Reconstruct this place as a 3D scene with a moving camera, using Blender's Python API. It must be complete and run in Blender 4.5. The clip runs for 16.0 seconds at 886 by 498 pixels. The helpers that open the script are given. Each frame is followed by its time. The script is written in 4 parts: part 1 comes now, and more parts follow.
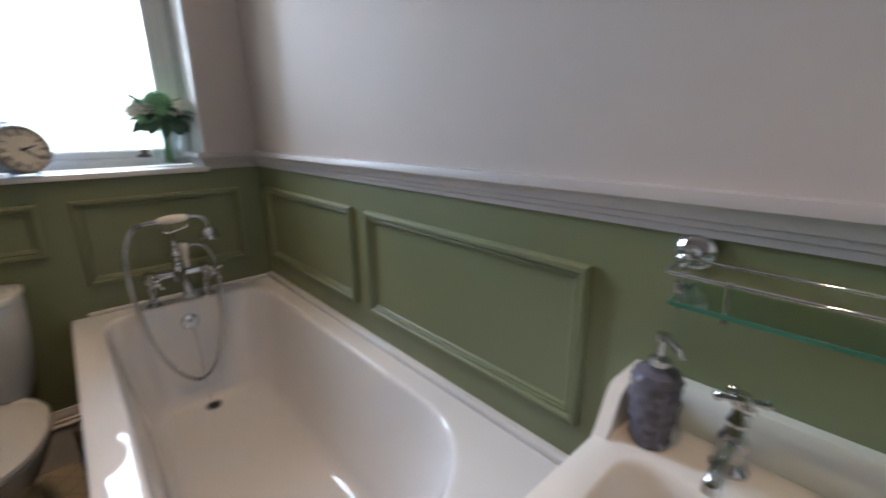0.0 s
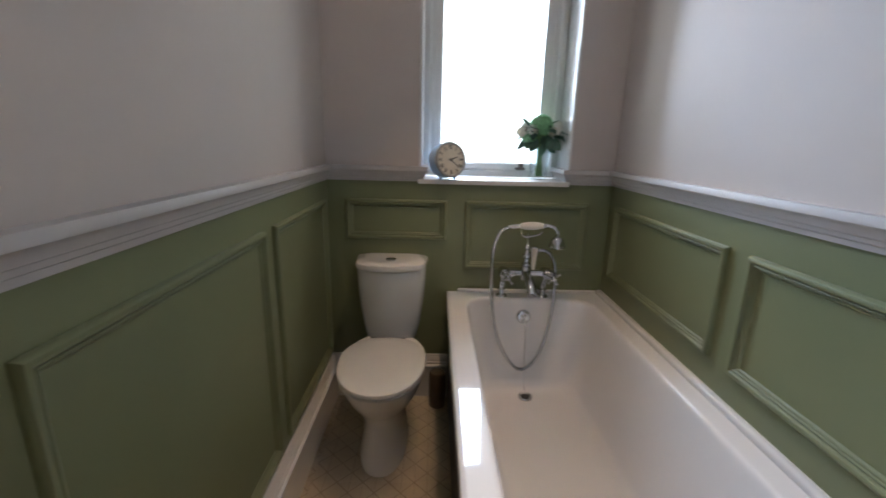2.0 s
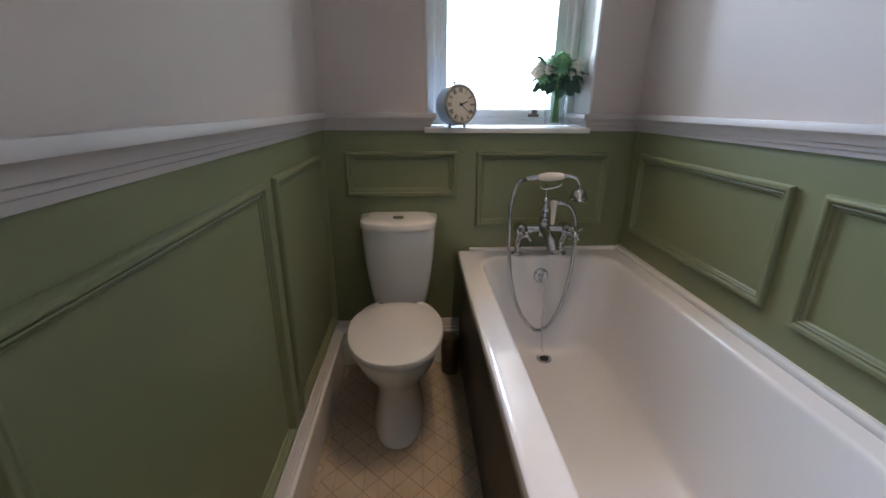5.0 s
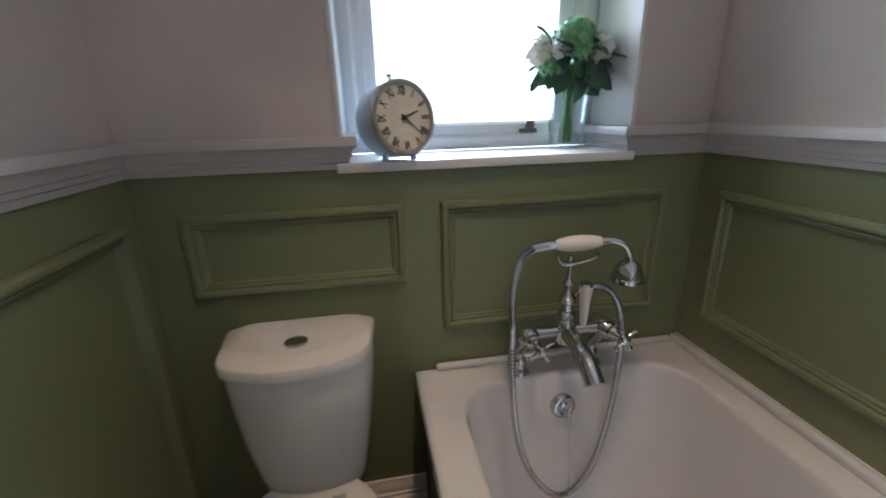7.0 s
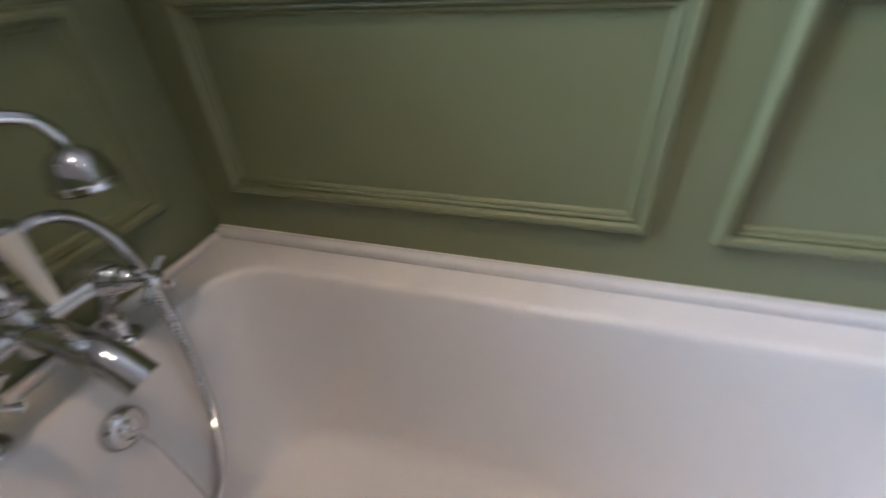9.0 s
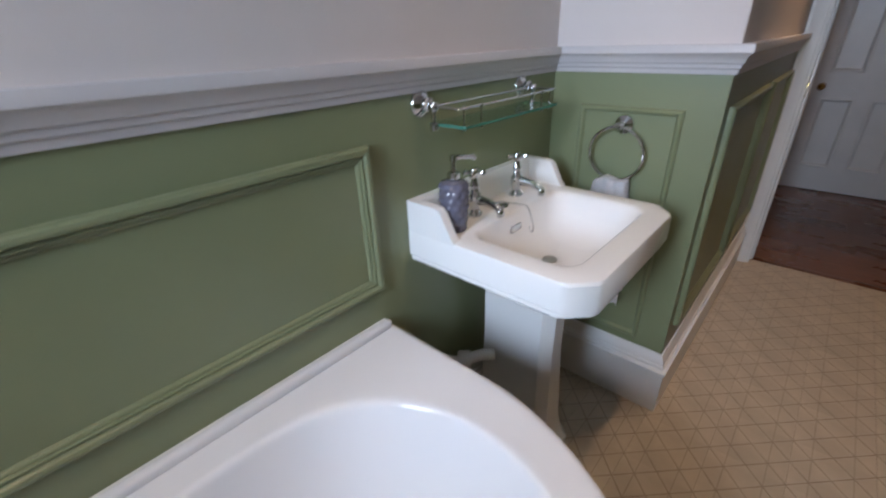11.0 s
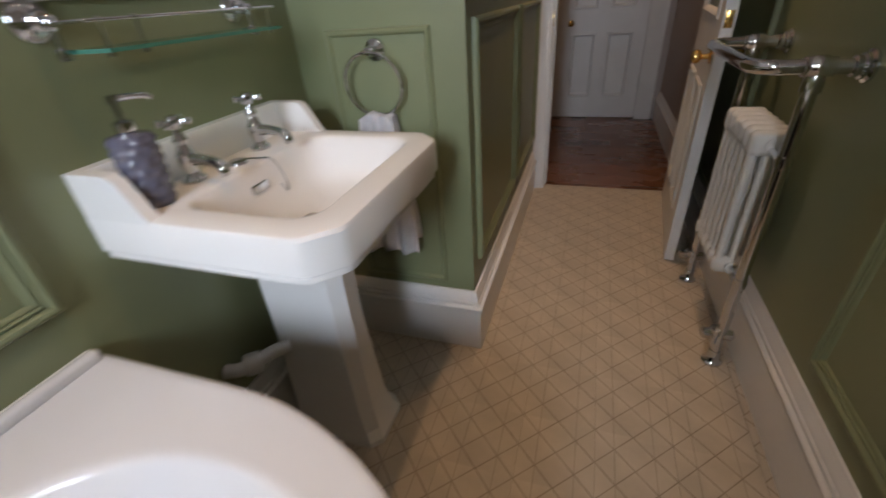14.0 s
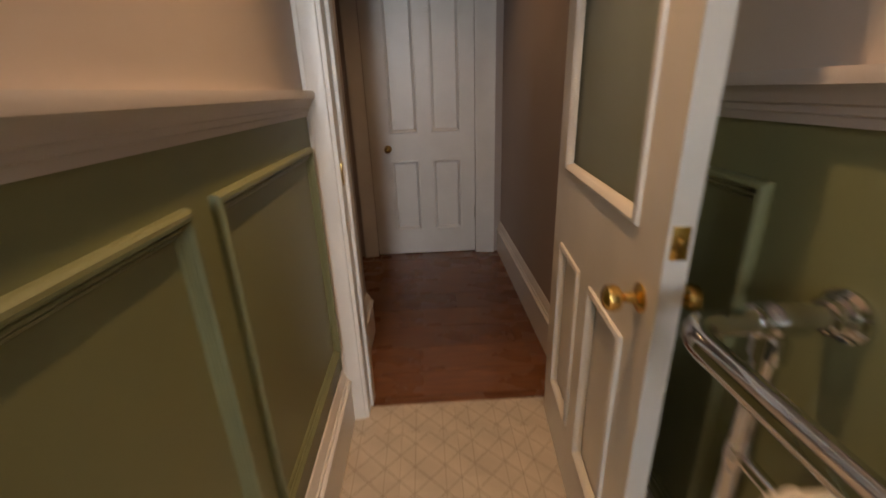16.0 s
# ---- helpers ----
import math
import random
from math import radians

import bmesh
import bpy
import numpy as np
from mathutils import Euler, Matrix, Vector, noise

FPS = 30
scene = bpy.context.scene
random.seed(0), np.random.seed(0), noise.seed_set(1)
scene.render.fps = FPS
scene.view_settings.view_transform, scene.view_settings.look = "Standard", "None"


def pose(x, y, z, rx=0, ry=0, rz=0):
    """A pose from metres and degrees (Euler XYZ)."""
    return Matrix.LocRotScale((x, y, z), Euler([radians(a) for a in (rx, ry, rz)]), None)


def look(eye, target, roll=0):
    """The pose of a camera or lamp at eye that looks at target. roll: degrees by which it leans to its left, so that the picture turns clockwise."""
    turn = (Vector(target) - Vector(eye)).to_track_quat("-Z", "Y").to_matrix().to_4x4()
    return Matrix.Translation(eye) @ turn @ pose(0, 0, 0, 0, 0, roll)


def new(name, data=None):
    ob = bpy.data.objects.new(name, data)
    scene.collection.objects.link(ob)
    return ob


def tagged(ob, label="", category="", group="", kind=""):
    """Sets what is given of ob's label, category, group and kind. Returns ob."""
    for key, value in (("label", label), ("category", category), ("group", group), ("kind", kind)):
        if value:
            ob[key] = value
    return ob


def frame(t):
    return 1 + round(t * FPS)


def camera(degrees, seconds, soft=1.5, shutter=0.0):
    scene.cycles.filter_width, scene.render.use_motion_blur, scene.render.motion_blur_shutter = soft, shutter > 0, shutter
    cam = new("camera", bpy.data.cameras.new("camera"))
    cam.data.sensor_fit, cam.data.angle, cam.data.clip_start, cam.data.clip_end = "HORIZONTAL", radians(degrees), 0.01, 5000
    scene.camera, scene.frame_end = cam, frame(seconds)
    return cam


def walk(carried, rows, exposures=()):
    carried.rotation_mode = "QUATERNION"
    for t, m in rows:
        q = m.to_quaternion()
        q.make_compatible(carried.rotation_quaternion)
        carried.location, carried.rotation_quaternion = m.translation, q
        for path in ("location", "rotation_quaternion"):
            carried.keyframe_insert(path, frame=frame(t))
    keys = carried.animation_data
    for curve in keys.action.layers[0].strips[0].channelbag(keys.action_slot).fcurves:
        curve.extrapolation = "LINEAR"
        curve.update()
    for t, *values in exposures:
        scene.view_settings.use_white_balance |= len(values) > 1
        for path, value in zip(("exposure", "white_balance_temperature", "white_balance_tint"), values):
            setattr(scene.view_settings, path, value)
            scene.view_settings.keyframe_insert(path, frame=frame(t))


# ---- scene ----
cam = camera(93.2, 16.0, 1.6, 0.5)
PATH = [
    (0, (0.651, -2.04, 1.268), (1.935, -0.608, 0.718), -0.6),
    (0.5, (0.614, -1.983, 1.256), (1.503, -0.284, 0.688), -0.1),
    (1, (0.557, -1.964, 1.266), (1.142, -0.138, 0.699), 0.5),
    (1.5, (0.539, -1.961, 1.282), (0.883, -0.061, 0.762), 0.7),
    (2, (0.502, -1.961, 1.294), (0.547, -0.024, 0.798), 1.5),
    (2.5, (0.477, -1.956, 1.293), (0.349, -0.034, 0.756), 1.1),
    (3, (0.461, -1.957, 1.262), (0.363, -0.063, 0.628), 0.9),
    (3.2, (0.468, -1.953, 1.244), (0.39, -0.075, 0.56), 1.2),
    (5.5, (0.374, -1.673, 1.213), (0.516, 0.225, 0.599), 0.1),
    (6, (0.43, -1.441, 1.226), (0.44, 0.479, 0.668), 1.2),
    (6.5, (0.476, -1.236, 1.216), (0.655, 0.688, 0.699), 1.1),
    (7, (0.487, -0.952, 1.226), (0.812, 0.921, 0.604), -1.5),
    (7.2, (0.47, -0.886, 1.188), (0.972, 0.938, 0.548), -1.2),
    (7.5, (0.522, -0.759, 1.169), (1.148, 1.017, 0.496), -1.7),
    (8, (0.627, -0.614, 1.128), (1.572, 0.908, 0.238), -3.4),
    (8.5, (0.672, -0.597, 1.097), (1.983, 0.493, 0.052), -0.4),
    (9, (0.735, -0.705, 1.059), (2.283, -0.193, -0.100), -3.5),
    (9.5, (0.734, -0.828, 1.069), (2.320, -0.909, -0.146), -0.5),
    (10, (0.740, -0.942, 1.024), (2.201, -1.812, -0.029), 0.4),
    (10.2, (0.706, -1.033, 1.095), (2.043, -2.038, -0.001), 0.2),
    (12.3, (0.619, -1.193, 1.254), (1.685, -2.787, 0.688), -2.4),
    (12.5, (0.615, -1.193, 1.24), (1.663, -2.78, 0.623), -2.6),
    (13, (0.605, -1.193, 1.193), (1.582, -2.774, 0.454), -3.3),
    (13.5, (0.561, -1.241, 1.136), (1.31, -2.865, 0.241), -3.3),
    (14, (0.558, -1.376, 1.081), (1.146, -2.983, 0.046), -4.5),
    (14.5, (0.51, -1.613, 1.101), (0.754, -3.372, 0.182), -2.3),
    (15, (0.48, -1.834, 1.157), (0.615, -3.659, 0.349), -1.7),
    (15.5, (0.529, -2.197, 1.154), (0.486, -4.042, 0.383), -1.6),
    (16, (0.513, -2.597, 1.171), (0.45, -4.466, 0.462), -2.0),
]
walk(cam, [(t, look(eye, target, roll)) for t, eye, target, roll in PATH],
     [(0, -0.22, 6250, 10), (3, 0.02, 6000, 10), (7, 0.0, 5850, 10), (8.3, 0.32, 5800, 10), (9.5, 0.28, 5800, 11), (10.2, 0.06, 5800, 11), (12.3, -0.1, 6600, 13), (13.5, -0.1, 6700, 13), (14.5, -0.14, 7000, 13), (15, 0.08, 7250, 13), (15.5, 0.28, 7900, 14), (16, 0.48, 8200, 15)])

# ---- light ----
world = bpy.data.worlds.new("sky")
scene.world = world
world.use_nodes = True
wn = world.node_tree.nodes
sky = wn.new("ShaderNodeTexSky")
sky.sky_type, sky.sun_disc = "NISHITA", False
sky.sun_elevation, sky.sun_rotation = radians(35), radians(200)
world.node_tree.links.new(sky.outputs[0], wn["Background"].inputs[0])
wn["Background"].inputs[1].default_value = 0.15


def area_lamp(name, m, sx, sy, watts, colour):
    data = bpy.data.lights.new(name, "AREA")
    data.shape, data.size, data.size_y, data.energy, data.color = "RECTANGLE", sx, sy, watts, colour
    ob = new(name, data)
    ob.matrix_world = m
    return ob


def spot_lamp(name, x, y, z, watts, colour, cone=130):
    data = bpy.data.lights.new(name, "SPOT")
    data.energy, data.color, data.spot_size, data.spot_blend, data.shadow_soft_size = watts, colour, radians(cone), 0.9, 0.03
    ob = new(name, data)
    ob.matrix_world = pose(x, y, z)
    return ob


WARM = (1.0, 0.64, 0.37)
DAY = (0.67, 0.80, 1.0)
area_lamp("window_daylight", look((0.53, 1.7, 2.0), (0.79, -0.2, 1.74)), 0.95, 2.1, 285, DAY)
LAMPS = [(0.68, -0.58, 31, 70), (0.80, -0.95, 11, 62), (0.74, -1.92, 30, 70), (0.48, -3.26, 40, 70)]
for lx, ly, watts, cone in LAMPS:
    spot_lamp("downlight_lamp", lx, ly, 2.375, watts, WARM, cone)
# Unseen warm fill added to brighten the hall; it has no fitting.
spot_lamp("hall_fill", 0.50, -4.70, 2.37, 11, WARM, 110)

# bright overcast sky outside the window
glow = bpy.data.materials.new("bright_sky")
glow.use_nodes = True
glow.node_tree.nodes["Principled BSDF"].inputs["Base Color"].default_value = (0, 0, 0, 1)
glow.node_tree.nodes["Principled BSDF"].inputs["Emission Color"].default_value = (0.93, 0.97, 1, 1)
glow.node_tree.nodes["Principled BSDF"].inputs["Emission Strength"].default_value = 4.0
sky_mesh = bpy.data.meshes.new("backdrop")
sky_mesh.from_pydata([(-9, 6, -2), (11, 6, -2), (11, 6, 12), (-9, 6, 12)], [], [(0, 1, 2, 3)])
sky_mesh.materials.append(glow)
tagged(new("backdrop", sky_mesh), "plain bright overcast sky outside the window", "", "", "structure")

# ---- materials ----


def material(name, colour, rough=0.5, metal=0.0, vary=0.12, scale=6.0, grain=180.0, bump=0.05, coat=0.0, spread=0.0):
    m = bpy.data.materials.new(name)
    m.use_nodes = True
    nt = m.node_tree
    n, l = nt.nodes, nt.links
    b = n["Principled BSDF"]
    tc = n.new("ShaderNodeTexCoord")
    big = n.new("ShaderNodeTexNoise")
    big.inputs["Scale"].default_value, big.inputs["Detail"].default_value = scale, 5
    fine = n.new("ShaderNodeTexNoise")
    fine.inputs["Scale"].default_value, fine.inputs["Detail"].default_value = grain, 3
    l.new(tc.outputs["Object"], big.inputs["Vector"])
    l.new(tc.outputs["Object"], fine.inputs["Vector"])
    ramp = n.new("ShaderNodeMapRange")
    ramp.inputs["From Min"].default_value, ramp.inputs["From Max"].default_value = 0.3, 0.7
    ramp.inputs["To Min"].default_value, ramp.inputs["To Max"].default_value = 1 - vary, 1 + vary
    l.new(big.outputs["Fac"], ramp.inputs["Value"])
    mul = n.new("ShaderNodeMix")
    mul.data_type, mul.blend_type = "RGBA", "MULTIPLY"
    mul.inputs[0].default_value = 1.0
    mul.inputs[6].default_value = (*colour, 1)
    value = ramp.outputs[0]
    if spread:
        info = n.new("ShaderNodeObjectInfo")
        r2 = n.new("ShaderNodeMapRange")
        r2.inputs["To Min"].default_value, r2.inputs["To Max"].default_value = 1 - spread, 1 + spread
        l.new(info.outputs["Random"], r2.inputs["Value"])
        mm = n.new("ShaderNodeMath")
        mm.operation = "MULTIPLY"
        l.new(value, mm.inputs[0])
        l.new(r2.outputs[0], mm.inputs[1])
        value = mm.outputs[0]
    l.new(value, mul.inputs[7])
    l.new(mul.outputs[2], b.inputs["Base Color"])
    rr = n.new("ShaderNodeMapRange")
    rr.inputs["To Min"].default_value, rr.inputs["To Max"].default_value = max(0.02, rough * 0.8), min(1, rough * 1.2)
    l.new(big.outputs["Fac"], rr.inputs["Value"])
    l.new(rr.outputs[0], b.inputs["Roughness"])
    b.inputs["Metallic"].default_value = metal
    b.inputs["Coat Weight"].default_value = coat
    b.inputs["Coat Roughness"].default_value = 0.05
    if bump:
        bp = n.new("ShaderNodeBump")
        bp.inputs["Strength"].default_value, bp.inputs["Distance"].default_value = bump, 0.002
        l.new(fine.outputs["Fac"], bp.inputs["Height"])
        l.new(bp.outputs[0], b.inputs["Normal"])
    return m


WALL = material("mauve_wall_paint", (0.59, 0.522, 0.480), 0.75, vary=0.03, scale=2.5, grain=320, bump=0.12)
GREEN = material("sage_green_paint", (0.196, 0.215, 0.114), 0.40, vary=0.05, scale=3, grain=260, bump=0.08)
WHITE = material("white_gloss_paint", (0.74, 0.72, 0.69), 0.35, vary=0.04, scale=4, grain=150, bump=0.05)
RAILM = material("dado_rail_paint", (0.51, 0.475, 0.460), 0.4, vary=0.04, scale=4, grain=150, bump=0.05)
DOORW = material("door_white_paint", (0.70, 0.68, 0.64), 0.38, vary=0.05, scale=5, grain=140, bump=0.06)
CEIL = material("ceiling_paint", (0.78, 0.76, 0.73), 0.85, vary=0.03, bump=0.1)
BATHM = material("bath_enamel", (0.72, 0.715, 0.715), 0.05, vary=0.015, scale=2, bump=0.0)
CERAM = material("white_ceramic", (0.80, 0.78, 0.745), 0.06, vary=0.015, scale=3, bump=0.0)
SEATM = material("toilet_seat_plastic", (0.70, 0.69, 0.67), 0.24, vary=0.02, bump=0.0)
CHROME = material("chrome", (0.61, 0.62, 0.63), 0.04, 1.0, vary=0.02, bump=0.0)
BRASS = material("brass", (0.72, 0.47, 0.16), 0.18, 1.0, vary=0.12, scale=40, bump=0.02)
DARKPANEL = material("dark_bath_panel", (0.022, 0.022, 0.022), 0.4, vary=0.2, scale=5, bump=0.04)
BROWN = material("dark_brown_plastic", (0.11, 0.082, 0.062), 0.4, vary=0.15, scale=12)
PORC = material("porcelain_handle", (0.80, 0.76, 0.68), 0.12, vary=0.02, bump=0.0)
DARK = material("dark_gap", (0.012, 0.012, 0.012), 0.7)
RADM = material("radiator_enamel", (0.72, 0.70, 0.66), 0.28, vary=0.04, scale=8, bump=0.04)
TOWEL = material("towel_cotton", (0.86, 0.84, 0.85), 0.95, vary=0.06, scale=30, grain=600, bump=0.25)
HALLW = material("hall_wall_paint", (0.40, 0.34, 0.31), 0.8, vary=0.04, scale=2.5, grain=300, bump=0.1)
CLOCKB = material("clock_case_blue", (0.42, 0.56, 0.74), 0.3, vary=0.06, scale=30)
CLOCKR = material("clock_rim_steel", (0.42, 0.40, 0.36), 0.3, 1.0, vary=0.1, scale=30)
DIAL = material("clock_dial", (0.72, 0.66, 0.54), 0.6, vary=0.06, scale=35)
INK = material("dial_ink", (0.025, 0.022, 0.02), 0.6, vary=0.1)
LEAF = material("leaf_green", (0.060, 0.140, 0.082), 0.45, vary=0.35, scale=25, bump=0.15, spread=0.25)
LEAFL = material("hydrangea_green", (0.22, 0.46, 0.22), 0.6, vary=0.3, scale=60, bump=0.1)
STEM = material("flower_stem", (0.10, 0.20, 0.05), 0.5, vary=0.2, scale=30)
PETAL = material("cream_petal", (0.74, 0.70, 0.60), 0.6, vary=0.1, scale=50)
SOAP = material("soap_bottle_grey", (0.115, 0.110, 0.145), 0.18, vary=0.12, scale=30, coat=0.3)
GROUT = material("floor_joint", (0.36, 0.30, 0.22), 0.7, vary=0.15)
PIPE = material("waste_pipe_white", (0.62, 0.60, 0.57), 0.4, vary=0.06)
SEALM = material("white_sealant", (0.70, 0.68, 0.63), 0.35, vary=0.06, scale=20)


def floor_tile_material():
    """Cream vinyl with a printed lattice of thin brown diagonal lines."""
    m = material("cream_vinyl_tile", (0.49, 0.418, 0.322), 0.42, vary=0.13, scale=9, grain=220, bump=0.12, spread=0.03)
    n, l = m.node_tree.nodes, m.node_tree.links
    b = n["Principled BSDF"]
    geo = n.new("ShaderNodeTexCoord")
    sep = n.new("ShaderNodeSeparateXYZ")
    l.new(geo.outputs["Object"], sep.inputs[0])

    def op(kind, a, c=None):
        q = n.new("ShaderNodeMath")
        q.operation = kind
        q.inputs[2].default_value = 0.16
        for i, v in enumerate((a, c)):
            if v is None:
                continue
            if isinstance(v, (int, float)):
                q.inputs[i].default_value = v
            else:
                l.new(v, q.inputs[i])
        return q.outputs[0]

    lines = None
    for sign in (1, -1):
        d = op("ADD", sep.outputs[0], op("MULTIPLY", sep.outputs[1], sign))
        k = op("ABSOLUTE", op("SUBTRACT", op("FRACT", op("ADD", op("DIVIDE", d, 0.1), 0.5)), 0.5))
        line = op("LESS_THAN", k, 0.027 if sign > 0 else 0.022)
        lines = line if lines is None else op("MAXIMUM", lines, line)
    k = op("ABSOLUTE", op("SUBTRACT", op("FRACT", op("DIVIDE", sep.outputs[0], 0.1)), 0.5))
    lines = op("MAXIMUM", lines, op("MULTIPLY", op("LESS_THAN", k, 0.020), 0.45))
    wear = n.new("ShaderNodeTexNoise")
    wear.inputs["Scale"].default_value = 14
    l.new(geo.outputs["Object"], wear.inputs["Vector"])
    fac = op("MULTIPLY", lines, op("MULTIPLY_ADD", wear.outputs["Fac"], 0.9))
    fine = [q for q in n if q.type == "BUMP"][0]
    groove = n.new("ShaderNodeBump")
    groove.invert = True
    groove.inputs["Strength"].default_value, groove.inputs["Distance"].default_value = 0.35, 0.002
    l.new(lines, groove.inputs["Height"])
    l.new(groove.outputs[0], fine.inputs["Normal"])
    mix = n.new("ShaderNodeMix")
    mix.data_type = "RGBA"
    l.new(fac, mix.inputs[0])
    l.new(b.inputs["Base Color"].links[0].from_socket, mix.inputs[6])
    mix.inputs[7].default_value = (0.17, 0.115, 0.07, 1)
    l.new(mix.outputs[2], b.inputs["Base Color"])
    return m


def wood_material():
    m = material("red_brown_laminate", (0.27, 0.110, 0.045), 0.28, vary=0.2, scale=3, grain=90, bump=0.05, spread=0.2)
    n, l = m.node_tree.nodes, m.node_tree.links
    b = n["Principled BSDF"]
    tc = n.new("ShaderNodeTexCoord")
    mp = n.new("ShaderNodeMapping")
    mp.inputs["Scale"].default_value = (3.0, 40.0, 3.0)
    ns = n.new("ShaderNodeTexNoise")
    ns.inputs["Scale"].default_value, ns.inputs["Detail"].default_value = 2.0, 6
    l.new(tc.outputs["Object"], mp.inputs[0])
    l.new(mp.outputs[0], ns.inputs["Vector"])
    mix = n.new("ShaderNodeMix")
    mix.data_type = "RGBA"
    l.new(ns.outputs["Fac"], mix.inputs[0])
    l.new(b.inputs["Base Color"].links[0].from_socket, mix.inputs[6])
    mix.inputs[7].default_value = (0.05, 0.018, 0.01, 1)
    l.new(mix.outputs[2], b.inputs["Base Color"])
    return m


def glass_material(name, tint, frosted=0.0):
    """Thin pane: mostly clear, with a glossy skin; frosted panes scatter."""
    m = bpy.data.materials.new(name)
    m.use_nodes = True
    n, l = m.node_tree.nodes, m.node_tree.links
    n.remove(n["Principled BSDF"])
    out = n["Material Output"]
    clear = n.new("ShaderNodeBsdfTransparent")
    clear.inputs[0].default_value = (*tint, 1)
    gloss = n.new("ShaderNodeBsdfGlossy")
    gloss.inputs["Roughness"].default_value = 0.03
    lw = n.new("ShaderNodeLayerWeight")
    lw.inputs[0].default_value = 0.35
    fr = n.new("ShaderNodeMath")
    fr.operation = "MULTIPLY_ADD"
    l.new(lw.outputs["Facing"], fr.inputs[0])
    fr.inputs[1].default_value, fr.inputs[2].default_value = 0.45, 0.04
    mix = n.new("ShaderNodeMixShader")
    l.new(fr.outputs[0], mix.inputs[0])
    l.new(clear.outputs[0], mix.inputs[1])
    l.new(gloss.outputs[0], mix.inputs[2])
    last = mix.outputs[0]
    if frosted:
        trans = n.new("ShaderNodeBsdfTranslucent")
        trans.inputs[0].default_value = (0.75, 0.8, 0.74, 1)
        diff = n.new("ShaderNodeBsdfDiffuse")
        diff.inputs[0].default_value = (0.45, 0.5, 0.45, 1)
        m2 = n.new("ShaderNodeMixShader")
        m2.inputs[0].default_value = 0.45
        l.new(trans.outputs[0], m2.inputs[1])
        l.new(diff.outputs[0], m2.inputs[2])
        m3 = n.new("ShaderNodeMixShader")
        m3.inputs[0].default_value = frosted
        l.new(last, m3.inputs[1])
        l.new(m2.outputs[0], m3.inputs[2])
        last = m3.outputs[0]
    l.new(last, out.inputs[0])
    return m


TILE = floor_tile_material()
WOOD = wood_material()
PANE = glass_material("clear_pane", (0.96, 0.98, 0.97))
FROST = glass_material("frosted_pane", (0.8, 0.86, 0.8), 0.8)
SHELFG = glass_material("shelf_glass", (0.80, 0.93, 0.87))
VASEG = glass_material("vase_glass", (0.93, 0.96, 0.97))
EDGEG = material("green_glass_edge", (0.06, 0.20, 0.14), 0.1, vary=0.1, bump=0.0)

# ---- mesh helpers ----


def finish(bm, name, mat, smooth=35):
    bmesh.ops.recalc_face_normals(bm, faces=bm.faces)
    me = bpy.data.meshes.new(name)
    if smooth:
        for f in bm.faces:
            f.smooth = True
        for e in bm.edges:
            if len(e.link_faces) == 2 and e.calc_face_angle(0) > radians(smooth):
                e.smooth = False
    bm.to_mesh(me)
    bm.free()
    me.materials.append(mat)
    return me


def part(name, bm, mat, parent=None, label="", smooth=35):
    ob = new(name, finish(bm, name, mat, smooth))
    if parent is not None:
        ob.parent = parent
    if label:
        ob["label"] = label
    return ob


def thing(name, label, category, x=0, y=0, z=0, group="", kind=""):
    ob = new(name)
    ob.empty_display_size = 0.05
    ob.matrix_world = pose(x, y, z)
    return tagged(ob, label, category, group, kind)


def structure(name, bm, mat, label, smooth=35):
    return tagged(part(name, bm, mat, None, "", smooth), label, "", "", "structure")


def box(bm, x0, x1, y0, y1, z0, z1, bevel=0.0, seg=2):
    r = bmesh.ops.create_cube(bm, size=1.0)
    vs = r["verts"]
    bmesh.ops.scale(bm, vec=(abs(x1 - x0), abs(y1 - y0), abs(z1 - z0)), verts=vs)
    bmesh.ops.translate(bm, vec=((x0 + x1) / 2, (y0 + y1) / 2, (z0 + z1) / 2), verts=vs)
    if bevel:
        es = list({e for v in vs for e in v.link_edges})
        bmesh.ops.bevel(bm, geom=es, offset=bevel, segments=seg, profile=0.5, affect="EDGES")
    return bm


def rings(bm, loops, close_start=False, close_end=False, closed=True):
    """Skin between loops of equal length."""
    rows = [[bm.verts.new(p) for p in lp] for lp in loops]
    n = len(rows[0])
    for a, b in zip(rows, rows[1:]):
        for i in range(n if closed else n - 1):
            j = (i + 1) % n
            bm.faces.new((a[i], a[j], b[j], b[i]))
    if close_start:
        bm.faces.new(rows[0][::-1])
    if close_end:
        bm.faces.new(rows[-1])
    return rows


def lathe(bm, profile, seg=24, m=None, caps=True):
    """Turns (radius, height) pairs round z, then places by m."""
    m = m or Matrix.Identity(4)
    loops = [[m @ Vector((r * math.cos(a), r * math.sin(a), z)) for a in (2 * math.pi * i / seg for i in range(seg))] for r, z in profile]
    rings(bm, loops, caps, caps)
    return bm


def tube(bm, pts, radius, seg=10, caps=True):
    """Round bar along points; radius may be a list."""
    pts = [Vector(p) for p in pts]
    rad = radius if isinstance(radius, (list, tuple)) else [radius] * len(pts)
    up, loops = None, []
    for i, p in enumerate(pts):
        t = (pts[min(i + 1, len(pts) - 1)] - pts[max(i - 1, 0)]).normalized()
        if up is None:
            up = t.orthogonal().normalized()
        up = (up - t * up.dot(t)).normalized()
        side = t.cross(up)
        loops.append([p + (up * math.cos(a) + side * math.sin(a)) * rad[i] for a in (2 * math.pi * k / seg for k in range(seg))])
    rings(bm, loops, caps, caps)
    return bm


